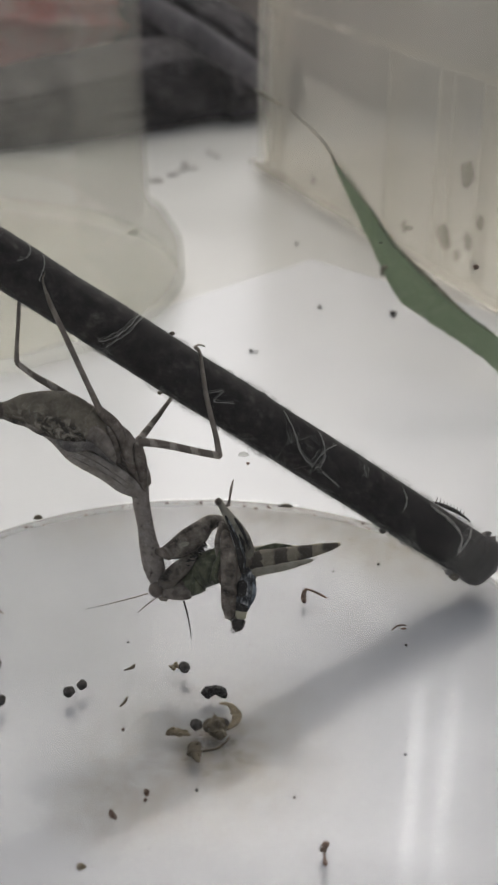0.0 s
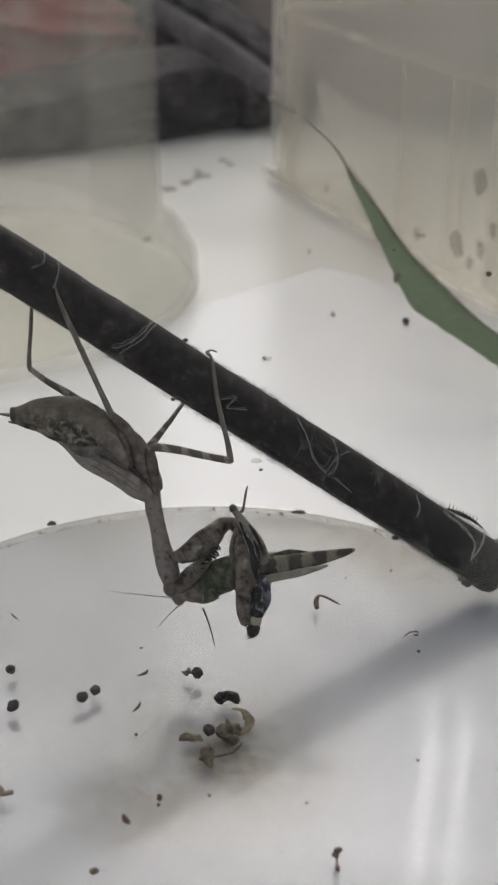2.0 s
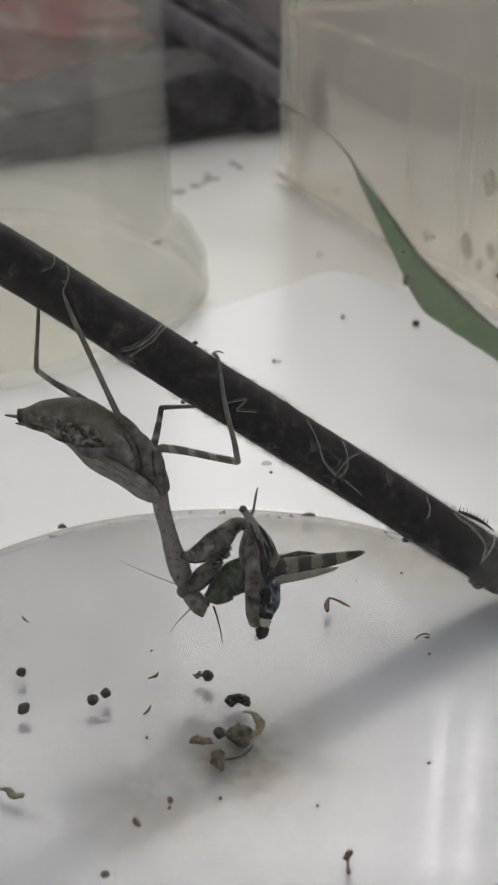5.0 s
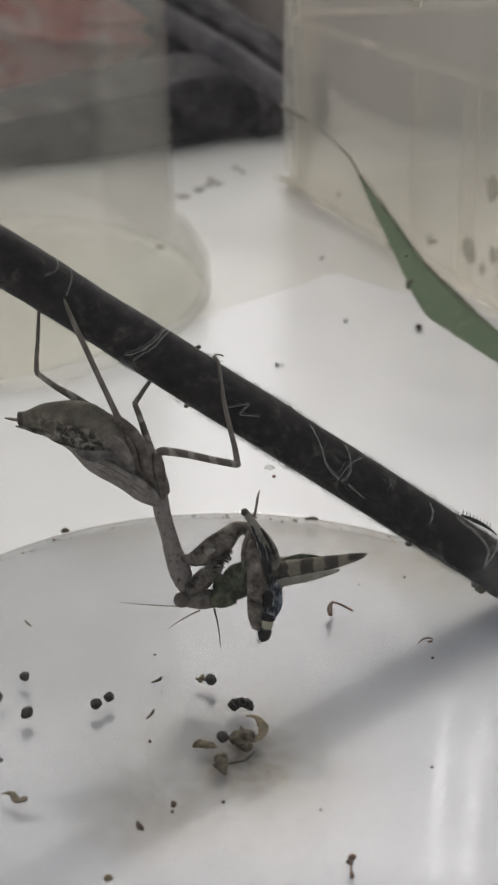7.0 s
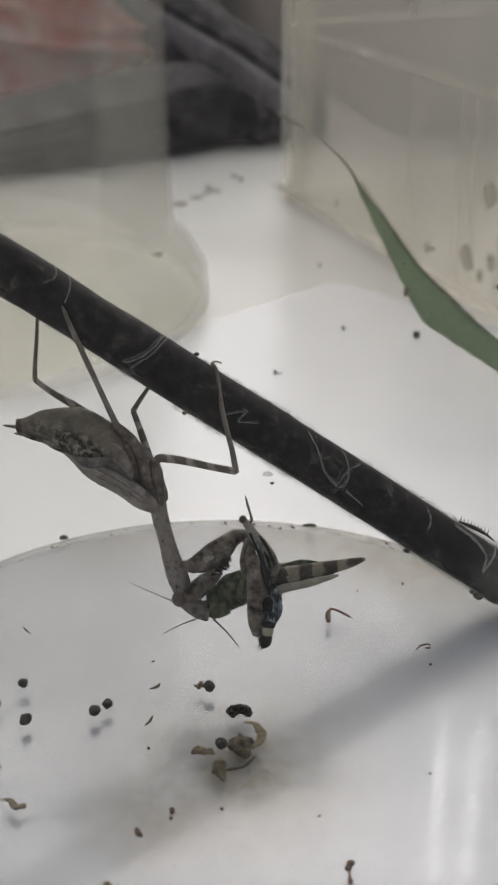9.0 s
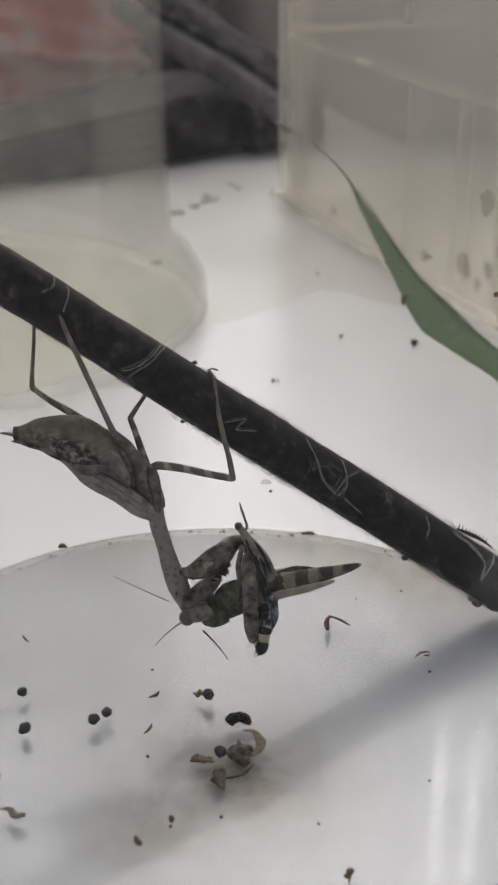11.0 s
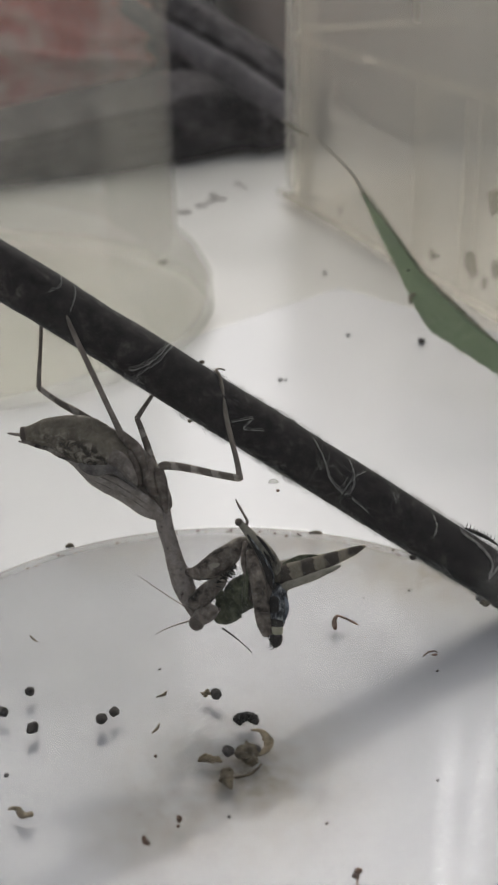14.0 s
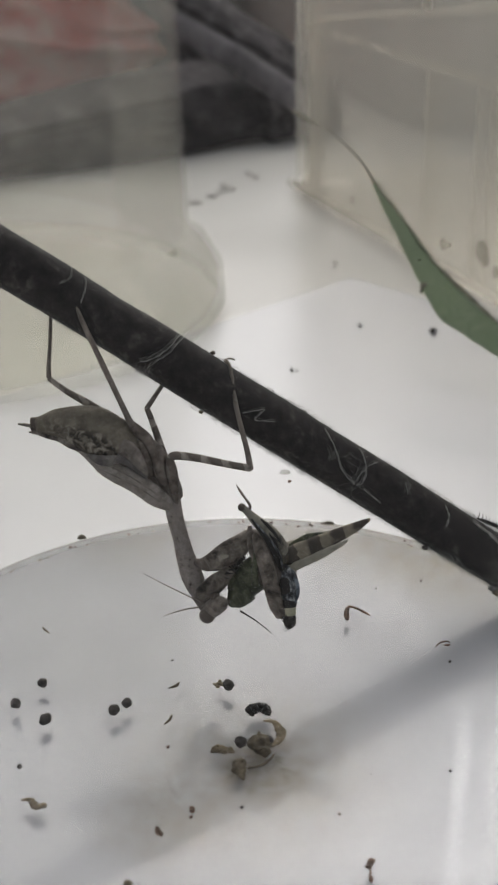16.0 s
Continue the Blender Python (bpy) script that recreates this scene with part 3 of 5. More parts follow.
pad = limb("wing_pad", BODY, mantis, [(186, 770, -27, 10), (204, 788, -32, 17), (220, 806, -34, 17), (232, 822, -33, 12), (239, 833, -31, 5)], "pale grey hind wing pad", 0.3, 16, 6, rough=0.03, seed=35)
limb("pad_edge", COXA, pad, [(226, 772, -26, 4), (236, 792, -33, 5.5), (243, 812, -33, 5.5), (247, 834, -29, 4)], "dark seam beside the wing pad", 0.5, 8)
limb("pad_fold", HIND_WING, pad, [(190, 796, -36, 1.6), (208, 808, -38, 2.6), (224, 825, -37, 2.4), (238, 837, -33, 1.6)], "dark fold of the wing pad", 0.6, 8)
limb("wing_root", COXA, mantis, [(222, 822, -8, 10), (240, 840, -10, 14), (262, 862, -8, 13), (276, 874, -6, 8)], "", 0.7, 12)
limb("thorax", BODY, mantis, [(222, 776, 0, 20), (243, 798, 0, 27), (264, 828, 0, 25), (282, 858, 0, 18), (288, 876, 0, 14)], "", 0.85, 22, 6, rough=0.015, seed=2)
JOINT = (286, 866, 0)
prothorax = limb("prothorax", NECK_SHIELD, mantis, [(281, 850, 0, 14), (283, 880, 0, 15), (288.5, 910, 0, 15), (298.5, 945, 0, 14.5), (306.5, 975, 0, 16.5), (317, 1005, 0, 19.5), (326, 1030, 0, 17.5), (332, 1046, 0, 12)], "long grey neck shield", 0.8, 20, 6, JOINT, rough=0.015, seed=3)
NECK = (332, 1042, 0)
bm = sweep(bmesh.new(), [q(*a) - q(*JOINT) for a in ((325, 1022, 2), (331, 1040, 3), (338, 1056, 4), (346, 1072, 5))], [15e-4, 15e-4, 13.5e-4, 10e-4], 16, 5, 0.8)
part("neck", bm, BODY, prothorax)
head = limb("head", BODY, mantis, [(322, 1060, 0, 10), (334, 1060, 0, 15), (348, 1061, 0, 17), (362, 1063, 0, 16.5), (374, 1066, 0, 14), (383, 1070, 0, 8)], "", 0.75, 18, 5, NECK)
for u, v, w, r in ((325, 1061, -7, 14.5), (330, 1058, 13, 12)):
    part("eye", blob(bmesh.new(), q(u, v, w) - q(*NECK), (r * 1.05e-4, r * 0.9e-4, r * 1.0e-4), 0.0, 1, 3), EYE, head, "bulging grey eye")
for w in (-5, 5):
    bm = sweep(bmesh.new(), [q(u, v, w) - q(*NECK) for u, v in ((374, 1069), (381, 1074), (386, 1072))], [4.5e-4, 3.5e-4, 1.6e-4], 8)
    part("mandible", bm, EYE, head)

part("palps", blob(bmesh.new(), q(371, 1051, 2) - q(*NECK), (10e-4, 7e-4, 9e-4), 0.2, 6, 3), COXA, head, "brown mouthparts")

# hind and middle legs: shin and thigh apart
thigh = limb("hind_leg", LEG, mantis, [(236, 772, 14, 8), (190, 742, 22, 8), (128, 702, 22, 7), (92, 681, 18, 5.5), (62, 658, 12, 5)], "banded grey hind leg", 1, 10)
limb("shin", SHIN, thigh, [(62, 657, 12, 5), (62, 630, 14, 4), (64, 590, 18, 3.6), (65, 546, 22, 3.2), (66, 520, 26, 2.5)], "", 1, 8)
thigh = limb("hind_leg", COXA, mantis, [(256, 832, -14, 10), (249, 802, -18, 12), (240, 772, -20, 11), (227, 757, -20, 10), (212, 742, -20, 7)], "banded grey hind leg", 1, 10)
limb("shin", SHIN, thigh, [(214, 746, -22, 6), (190, 694, -26, 5), (160, 628, -34, 5), (132, 566, -42, 4.2), (122, 540, -44, 3)], "", 1, 8)
limb("foot", LEG, thigh, [(123, 543, -44, 2.6), (118, 528, -45, 2.0), (116, 516, -46, 1.6), (120, 506, -46, 1.0)], "thin clawed foot", 1, 6)
thigh = limb("middle_leg", LEG, mantis, [(279, 806, -18, 6), (285, 800, -19, 7.5), (296, 799, -18, 7.5), (330, 804, -8, 7), (380, 815, 8, 6.5), (421, 823, 22, 6.5)], "banded grey middle leg", 1, 10, 6)
limb("shin", SHIN, thigh, [(422, 825, 22, 6), (416, 790, 24, 5), (406, 750, 26, 4.6), (397, 709, 28, 4.2), (391, 668, 32, 3.6), (387, 640, 38, 3), (381, 628, 50, 2.5)], "", 1, 8)
limb("foot", LEG, thigh, [(384, 634, 44, 2.4), (377, 627, 58, 2.2), (385, 622, 66, 1.8), (395, 625, 70, 1.4)], "", 1, 6)
for rows in ([(266, 800, -14, 6.5), (263, 822, -22, 9), (272, 850, -18, 7)], [(279, 803, -18, 7), (283, 826, -21, 10.5), (286, 848, -18, 9), (288, 868, -12, 7), (290, 890, -4, 4)], [(240, 772, -22, 9), (252, 796, -27, 8), (258, 822, -26, 7), (268, 850, -18, 5)]):
    limb("coxa", COXA, mantis, rows, "", 0.9, 12, 6)
HIP = (268, 806, 10)
step_leg = limb("middle_leg", LEG_UP, mantis, [(270, 812, 8, 11), (266, 796, 10, 7.5), (258, 770, 10, 6.5), (246, 735, 10, 5.5), (238, 714, 10, 5)], "banded grey middle leg, stepping", 1, 10, 6, HIP)
KNEE = (238, 713, 10)
step_shin = limb("shin", SHIN, step_leg, [(238, 714, 10, 5), (250, 692, 32, 4.2), (264, 668, 56, 3.6), (274, 650, 74, 3)], "", 1, 8, 5, KNEE)
step_shin.location = q(*KNEE) - q(*HIP)

# raptorial forelegs
SHOULDER = (330, 1010, -16)


def foreleg(depth, lift, label):
    d = depth
    leg = limb("foreleg", FORELEG, mantis, [(334, 1044 + lift, d, 12), (345, 1037 + lift, d - 3, 15), (358, 1026 + lift, d - 5, 16), (372, 1014 + lift, d - 6, 14.5), (388, 1002 + lift, d - 6, 9), (396, 994 + lift, d - 6, 3)], label, 0.7, 14, 6, SHOULDER)
    base = q(*SHOULDER)

    def sub(name, material, rows, flat=0.7, seg=14):
        bm = sweep(bmesh.new(), [q(*r[:3]) - base for r in rows], [r[3] * 1e-4 for r in rows], seg, 6, flat)
        return part(name, bm, material, leg)
    sub("thigh", FORELEG, [(326, 986 + lift, d + 2, 6), (336, 988 + lift, d - 5, 9), (348, 986 + lift, d - 10, 13), (366, 979 + lift, d - 13, 18.5), (386, 968 + lift, d - 14, 22), (402, 955 + lift, d - 14, 18.5), (416, 942 + lift, d - 13, 14), (428, 935 + lift, d - 12, 11.5), (435, 931 + lift, d - 10, 6)])
    sub("thigh_base", COXA, [(327, 985 + lift, d - 6, 4), (335, 986 + lift, d - 12, 7.5), (343, 990 + lift, d - 15, 8), (350, 996 + lift, d - 16, 4)])
    sub("shin", FORELEG, [(430, 934 + lift, d - 10, 9), (444, 940 + lift, d - 12, 10), (449, 955 + lift, d - 14, 9), (446, 975 + lift, d - 16, 6), (440, 990 + lift, d - 16, 3)])
    bm = bmesh.new()
    for i in range(8):
        u, v = 364 + i * 4.4, 1016 - i * 3.4 + lift
        sweep(bm, [q(u, v, d - 12) - base, q(u + 5, v + 2 - (i % 2) * 3, d - 14) - base, q(u + 10 + (i % 3) * 2, v - 1 + (i % 3) * 3, d - 14) - base], [2.0e-4, 1.4e-4, 0.4e-4], 5, 2)
    for i in range(6):
        u, v = 384 + i * 4.0, 984 - i * 2.4 + lift
        sweep(bm, [q(u, v, d - 14) - base, q(u + 3, v + 8, d - 16) - base, q(u + 6 + (i % 2) * 2, v + 11 + (i % 3) * 3, d - 18) - base], [2.0e-4, 1.5e-4, 0.4e-4], 5, 2)
    for i in range(5):
        u, v = 396 + i * 2.2, 988 - i * 5 + lift
        sweep(bm, [q(u, v, d - 15) - base, q(u + 5, v + 4, d - 17) - base, q(u + 11 + (i % 2) * 2, v + 7 + (i % 3) * 2, d - 18) - base], [2.2e-4, 1.6e-4, 0.4e-4], 5, 2)
    part("spines", bm, DARK, leg, "row of black spines")
    sub("patch", PREY_PALE, [(366, 974 + lift, d - 25, 2), (374, 974 + lift, d - 27, 5), (384, 972 + lift, d - 28, 4), (390, 970 + lift, d - 28, 1.5)], 0.25, 10)
    return leg


fore_near = foreleg(-22, 0, "blotched raptorial foreleg folded round the prey")
fore_far = foreleg(16, 6, "far raptorial foreleg folded round the prey")


def feeler(name, parent, base, length, angle, drop, material, label, thick=1.0):
    """A thin feeler that leaves its base along the local x axis; angle clockwise from there, in degrees."""
    pts = [Vector((length * k, 0, -drop * k * k)) for k in (0, 0.25, 0.5, 0.75, 1)]
    ob = part(name, sweep(bmesh.new(), pts, [a * thick for a in (0.00013, 0.0001, 0.00008, 0.00006, 0.00004)], 6, 4), material, parent, label)
    ob.location, ob.rotation_euler = base, (0, radians(angle), 0)
    return ob


antenna_long = feeler("antenna", mantis, q(326, 1072, -8), 0.0112, 180, 0.0004, BODY, "long thin grey antenna")
antenna_short = feeler("antenna", mantis, q(352, 1078, -10), 0.0064, 158, -0.0009, BODY, "shorter grey-brown antenna", 1.3)

# ---- the grasshopper it holds ----
PREY = pose(*(0.0076, 0.0259, 0.0210), -25, 0, 0)
prey = empty("grasshopper", PREY)
tagged(prey, "half-eaten green and banded grasshopper held by the mantis", "insect")


def p(u, v, w=0.0):
    return Vector(((u - 480) * 0.983e-4, w * 1e-4, (1000 - v) * 0.983e-4))


def piece(name, material, rows, label="", flat=1.0, seg=14, count=6, parent=None, pivot=None, rough=0.0, seed=0):
    bm = sweep(bmesh.new(), [p(*r[:3]) for r in rows], [r[3] * 0.983e-4 for r in rows], seg, count, flat, rough=rough, seed=seed)
    return part(name, bm, material, parent or prey, label, origin=p(*pivot) if pivot else None)


collar = piece("collar", PREY_GREEN, [(398, 1053, 42, 22), (412, 1044, 40, 27), (430, 1031, 32, 32), (448, 1021, 20, 29), (464, 1013, 12, 24)], "dull green neck shield", 0.8, rough=0.025, seed=5)
piece("head", PREY_GREEN, [(374, 1066, 46, 8), (380, 1066, 45, 15), (392, 1062, 43, 22), (410, 1052, 40, 25)], "chewed dark green head", 0.8, rough=0.04, seed=4, parent=collar)
part("chewed_neck", blob(bmesh.new(), p(397, 1038, 40), (20e-4, 14e-4, 17e-4), 0.16, 9, 3), PREY_GREEN, collar, "chewed green neck")
piece("belly", PREY_GREY, [(440, 1036, -6, 18), (466, 1040, -8, 22), (494, 1036, -6, 16)], "", 0.8, rough=0.03, seed=7)
piece("thorax", PREY_GREY, [(446, 1024, 4, 24), (470, 1012, 4, 25), (500, 1004, 4, 20)], "", 0.8)
piece("abdomen", PREY_PALE, [(490, 1004, 8, 18), (530, 1000, 8, 16), (575, 995, 8, 10), (600, 992, 8, 4)], "", 0.7)
piece("wing", PREY_WING, [(478, 1014, -10, 8), (500, 1009, -14, 16), (535, 1005, -14, 17), (560, 1000, -13, 15), (590, 994, -12, 12), (625, 987, -10, 8), (648, 981, -8, 3)], "tan forewing with black bands", 0.4, rough=0.03, seed=41)
piece("wing", PREY_PALE, [(466, 1036, -18, 4), (495, 1031, -20, 7), (540, 1022, -20, 7), (580, 1013, -18, 5), (600, 1008, -16, 2)], "pale torn lower wing edge", 0.5, rough=0.16, seed=8)
femur = piece("hind_thigh", PREY_FEMUR, [(435, 906, -20, 6), (443, 918, -22, 7), (457, 940, -24, 10.5), (472, 963, -24, 13.5), (482, 986, -24, 13.5), (487, 1003, -20, 9)], "grey and cream thigh with a black stripe", 0.6, pivot=(484, 1008, -20))
bm = sweep(bmesh.new(), [p(*r) - p(484, 1008, -20) for r in ((446, 930, -30), (458, 958, -33), (468, 984, -34), (474, 1012, -30), (478, 1030, -24))], [2e-4, 3.6e-4, 5e-4, 6e-4, 5e-4], 8, 5, 0.5)
part("stripe", bm, DARK, femur, "black stripe along the thigh")
bm = sweep(bmesh.new(), [p(*r) - p(444, 912, -21) for r in ((444, 914, -21), (451, 910, -22), (454, 896, -22), (456, 884, -20), (458, 874, -19), (460, 867, -18))], [3e-4, 2.6e-4, 2e-4, 2.4e-4, 1.6e-4, 0.8e-4], 8, 4)
tarsus = part("tarsus", bm, PREY_GREY, femur)
tarsus.location = p(444, 912, -21) - p(484, 1008, -20)
part("knee", blob(bmesh.new(), p(434, 906, -20) - p(484, 1008, -20), (7e-4, 6.5e-4, 7.4e-4), 0.05, 2), COXA, femur, "dark rounded knee")
femur_low = piece("hind_thigh", PREY_GREY, [(446, 958, -26, 7), (449, 985, -30, 13), (452, 1020, -32, 14), (452, 1055, -32, 14), (452, 1085, -30, 13), (455, 1108, -28, 9)], "mottled grey thigh", 0.6, rough=0.03, seed=6, pivot=(452, 1000, -30))
shin = piece("hind_shin", PREY_BLUE, [(484, 1028, -18, 12), (484, 1048, -22, 16), (480, 1070, -24, 15), (474, 1090, -26, 12), (470, 1107, -26, 10.5)], "blue-grey banded shin", 0.5, pivot=(490, 1030, -22))
for name, material, label, rows in (
        ("foot", FRASS, "blackish foot", ((471, 1111, 10.4), (469, 1118, 11.6), (467, 1126, 10), (466, 1131, 5))),
        ("pale_band", CREAM, "cream band on the shin", ((473, 1097, 11.6), (472, 1102, 11.2), (471, 1110, 10.4))),
        ("dark_band", DARK, "black band on the shin", ((476, 1086, 13.6), (474, 1091, 12.8), (473, 1096, 11.8))),
        ("dark_patch", DARK, "black patch on the shin", ((482, 1046, 13), (480, 1056, 15.6), (479, 1066, 15.4), (478, 1071, 13)))):
    part(name, sweep(bmesh.new(), [p(u - (4 if name == "dark_patch" else 0), v, -26) - p(490, 1030, -22) for u, v, _ in rows], [a * 0.985e-4 * (0.72 if name == "dark_patch" else 1) for _, _, a in rows], 14, 4, 0.6, rough=0.07, seed=len(label)), material, shin, label)
bm = sweep(bmesh.new(), [p(*r) - p(490, 1030, -22) for r in ((494, 1046, -30), (497, 1058, -32), (494, 1074, -33), (486, 1090, -33))], [1.5e-4, 3.4e-4, 3.2e-4, 1.2e-4], 8, 5, 0.5)
part("blue_stripe", bm, SHIN_BLUE, shin, "pale blue stripe along the shin")
bm = bmesh.new()
rng = random.Random(8)
for _ in range(16):
    u, v = rng.uniform(458, 478), rng.uniform(1106, 1130)
    sweep(bm, [p(u, v, -32) - p(490, 1030, -22), p(u + rng.uniform(-5, 3), v + rng.uniform(2, 6), -34) - p(490, 1030, -22), p(u + rng.uniform(-9, 4), v + rng.uniform(3, 8), -34) - p(490, 1030, -22)], [0.9e-4, 0.7e-4, 0.3e-4], 4, 2)
part("spurs", bm, DARK, shin, "small black spurs on the foot")
# a folded shin along the upper thigh, with pale glints
bm = sweep(bmesh.new(), [p(*r) - p(484, 1008, -20) for r in ((452, 938, -32), (464, 962, -36), (474, 984, -37), (480, 1006, -36), (478, 1026, -32))], [1.0e-4, 1.6e-4, 1.8e-4, 2.0e-4, 1.6e-4], 8, 5, 0.7, rough=0.1, seed=3)
part("folded_shin", bm, PREY_BLUE, femur, "thin blue-grey folded shin")
for rows in (((462, 934, -30, 1.5), (474, 952, -33, 3.2), (482, 970, -33, 2.4), (486, 984, -32, 1)), ((470, 962, -34, 1), (477, 978, -35, 2.4), (480, 992, -34, 1.2))):
    bm = sweep(bmesh.new(), [p(*r[:3]) - p(484, 1008, -20) for r in rows], [r[3] * 1e-4 for r in rows], 8, 4, 0.4, rough=0.15, seed=9)
    part("streak", bm, DARK, femur, "black streak on the thigh")
piece("wing", PREY_GREEN, [(500, 996, -4, 6), (530, 989, -6, 9), (556, 988, -6, 6), (574, 990, -6, 2)], "dull green upper wing base", 0.4, rough=0.05, seed=42)
piece("front_leg", PREY_GREEN, [(425, 1046, -18, 7), (430, 1020, -26, 6), (440, 992, -28, 6), (446, 965, -26, 6)], "", 1.0, 8)
piece("front_leg", PREY_GREY, [(440, 1046, -12, 6), (436, 1005, -20, 6), (432, 975, -20, 5), (440, 942, -18, 4)], "", 1.0, 8)
prey_feeler = feeler("antenna", prey, p(386, 1080, -6), 0.0066, 75, 0.0008, DARK, "dark short antenna", 1.5)

# ---- droppings and scraps on the floor of the tub ----
def pellet(place, size, seed, turn=0.0, material=FRASS, rough=0.12):
    x, y = place
    ob = part("dropping", blob(bmesh.new(), (0, 0, size[2] * 0.92), size, rough, seed, 3), material)
    ob.matrix_basis = pose(x, y - size[2] * 0.8, 0, 0, 0, turn)
    return tagged(ob, "dark brown dry dropping on the tub floor", "dropping", "droppings on the tub floor")


for n, (place, a, b) in enumerate((
        ((-0.0360, 0.0222), 0.92, 0.88), ((-0.0398, 0.0161), 0.95, 0.95), ((-0.0340, 0.0115), 1.35, 0.95), ((-0.0225, 0.0139), 1.10, 0.98), ((-0.0205, 0.0159), 0.88, 0.90),
        ((-0.0029, 0.0210), 0.95, 1.05), ((-0.0005, 0.0047), 0.98, 1.05), ((0.0040, 0.0051), 0.95, 0.95), ((-0.0128, -0.0169), 0.95, 0.45), ((-0.0365, -0.0011), 0.4, 0.4),
        ((-0.0079, -0.0119), 0.45, 0.5), ((-0.0002, -0.0114), 0.26, 0.26), ((0.0351, 0.0569), 0.26, 0.26), ((0.0372, 0.0282), 0.28, 0.28), ((0.0333, -0.0028), 0.26, 0.26),
        ((-0.0134, 0.0293), 0.30, 0.18), ((-0.0126, 0.0038), 0.25, 0.25), ((-0.0080, -0.0136), 0.28, 0.25), ((0.0258, 0.0541), 0.2, 0.2), ((0.0149, -0.0131), 0.22, 0.22))):
    small = n in (10, 17, 8, 19, 16)
    pellet(place, (a * 1e-3, b * 1e-3, b * 0.92e-3), n, n * 37, RUST if small else FRASS, 0.3 if small else 0.12)

bm = bmesh.new()
for n, (dx, dy, r) in enumerate(((-1.5, 0.0, 0.75), (-0.6, 0.5, 0.85), (0.4, 0.45, 0.9), (1.3, 0.25, 0.8), (1.6, -0.5, 0.6), (-1.0, -0.5, 0.6), (1.0, 0.9, 0.5))):
    blob(bm, (dx * 1e-3, dy * 1e-3, r * 0.85e-3), (r * 1e-3, r * 1e-3, r * 0.9e-3), 0.34, n + 3, 3)
clump = part("dropping_clump", bm, DARK)
clump.location = (*(0.0024, 0.0131), 0)
tagged(clump, "crumbled black clump of droppings on the tub floor", "dropping")


def scrap(name, label, place, rows, material, flat=0.3, turn=0.0, lumps=()):
    """A shred of dead insect; rows: x, y, height and half width in millimetres."""
    bm = bmesh.new()
    if rows:
        sweep(bm, [Vector(r[:3]) * 1e-3 for r in rows], [r[3] * 1e-3 for r in rows], 10, 5, flat, side=(0, 0, 1), rough=0.26, seed=len(rows))
    for n, (x, y, z, a, b, c) in enumerate(lumps):
        blob(bm, (x * 1e-3, y * 1e-3, z * 1e-3), (a * 1e-3, b * 1e-3, c * 1e-3), 0.22, n + 1, 3)
    ob = part(name, bm, material)
    ob.matrix_basis = pose(*place, 0, 0, 0, turn)
    return tagged(ob, label, "scrap")


scrap("husk_flake", "tan crumpled husk flake on the tub floor", (-0.0035, 0.0023), [(-1.8, -0.2, 0.4, 0.5), (-0.8, 0.2, 0.6, 0.9), (0.4, 0.1, 0.5, 0.8), (1.9, -0.2, 0.3, 0.3)], TAN, 0.5, lumps=((-0.9, 0.5, 0.6, 0.6, 0.5, 0.5), (0.3, -0.3, 0.5, 0.7, 0.5, 0.4), (1.2, 0.4, 0.4, 0.5, 0.4, 0.3)))
scrap("husk_flake", "brown folded husk with a thin stalk", (-0.0008, -0.0024), [(-0.3, 1.7, 0.7, 0.8), (0.1, 0.4, 0.8, 1.2), (0.2, -1.2, 0.6, 0.9), (0.9, -2.6, 0.3, 0.2)], BROWN, 0.5, lumps=((0.5, 0.9, 0.9, 0.6, 0.8, 0.7), (-0.6, -0.6, 0.6, 0.6, 0.5, 0.5), (0.8, -0.9, 0.6, 0.4, 0.7, 0.4)))
scrap("insect_lump", "brown lumpy insect remains on the tub floor", (0.0026, 0.0032), [], BROWN, lumps=((0, 0, 1.2, 1.8, 2.0, 1.3), (0.9, -1.6, 0.8, 0.9, 1.0, 0.8), (-1.0, 0.9, 0.9, 0.9, 0.8, 0.8)))
scrap("curved_claw", "curved tan claw-like husk on the tub floor", (0.0048, 0.0059), [(-1.5, 3.4, 1.2, 0.2), (0.2, 2.8, 1.4, 0.5), (1.2, 0.8, 1.3, 0.8), (1.1, -1.3, 1.0, 0.7), (-0.2, -3.0, 0.7, 0.3)], TAN, 0.45)
scrap("thin_stalk", "thin brown bent stalk on the tub floor", (0.0026, -0.0008), [(-2.2, -1.4, 0.25, 0.18), (0.2, -0.8, 0.35, 0.2), (1.6, 0.6, 0.4, 0.2), (2.3, 2.0, 0.4, 0.15)], BROWN, 1.0)
scrap("husk_flake", "tan folded scrap of husk on the tub floor", (-0.0328, -0.0107), [(-2.0, 1.1, 0.3, 0.3), (-0.5, 0.7, 0.6, 0.5), (0.4, -0.8, 0.5, 0.7), (1.9, -0.2, 0.4, 0.5)], TAN, 0.5)
scrap("husk_flake", "small brown scrap beside a dropping", (-0.0046, 0.0211), [(-1.1, 0.6, 0.3, 0.12), (-0.6, -0.1, 0.4, 0.3), (0, 0.1, 0.5, 0.5), (0.9, 0.1, 0.3, 0.4)], TAN, 0.6, lumps=((0.1, 0.8, 0.5, 0.3, 0.4, 0.3), (-0.2, -0.6, 0.4, 0.4, 0.3, 0.3)))
scrap("thin_stalk", "short dark bristle on the tub floor", (-0.0125, 0.0210), [(-1.0, -0.6, 0.2, 0.12), (0.3, 0.0, 0.3, 0.3), (0.7, 1.0, 0.3, 0.15)], BROWN, 0.8)
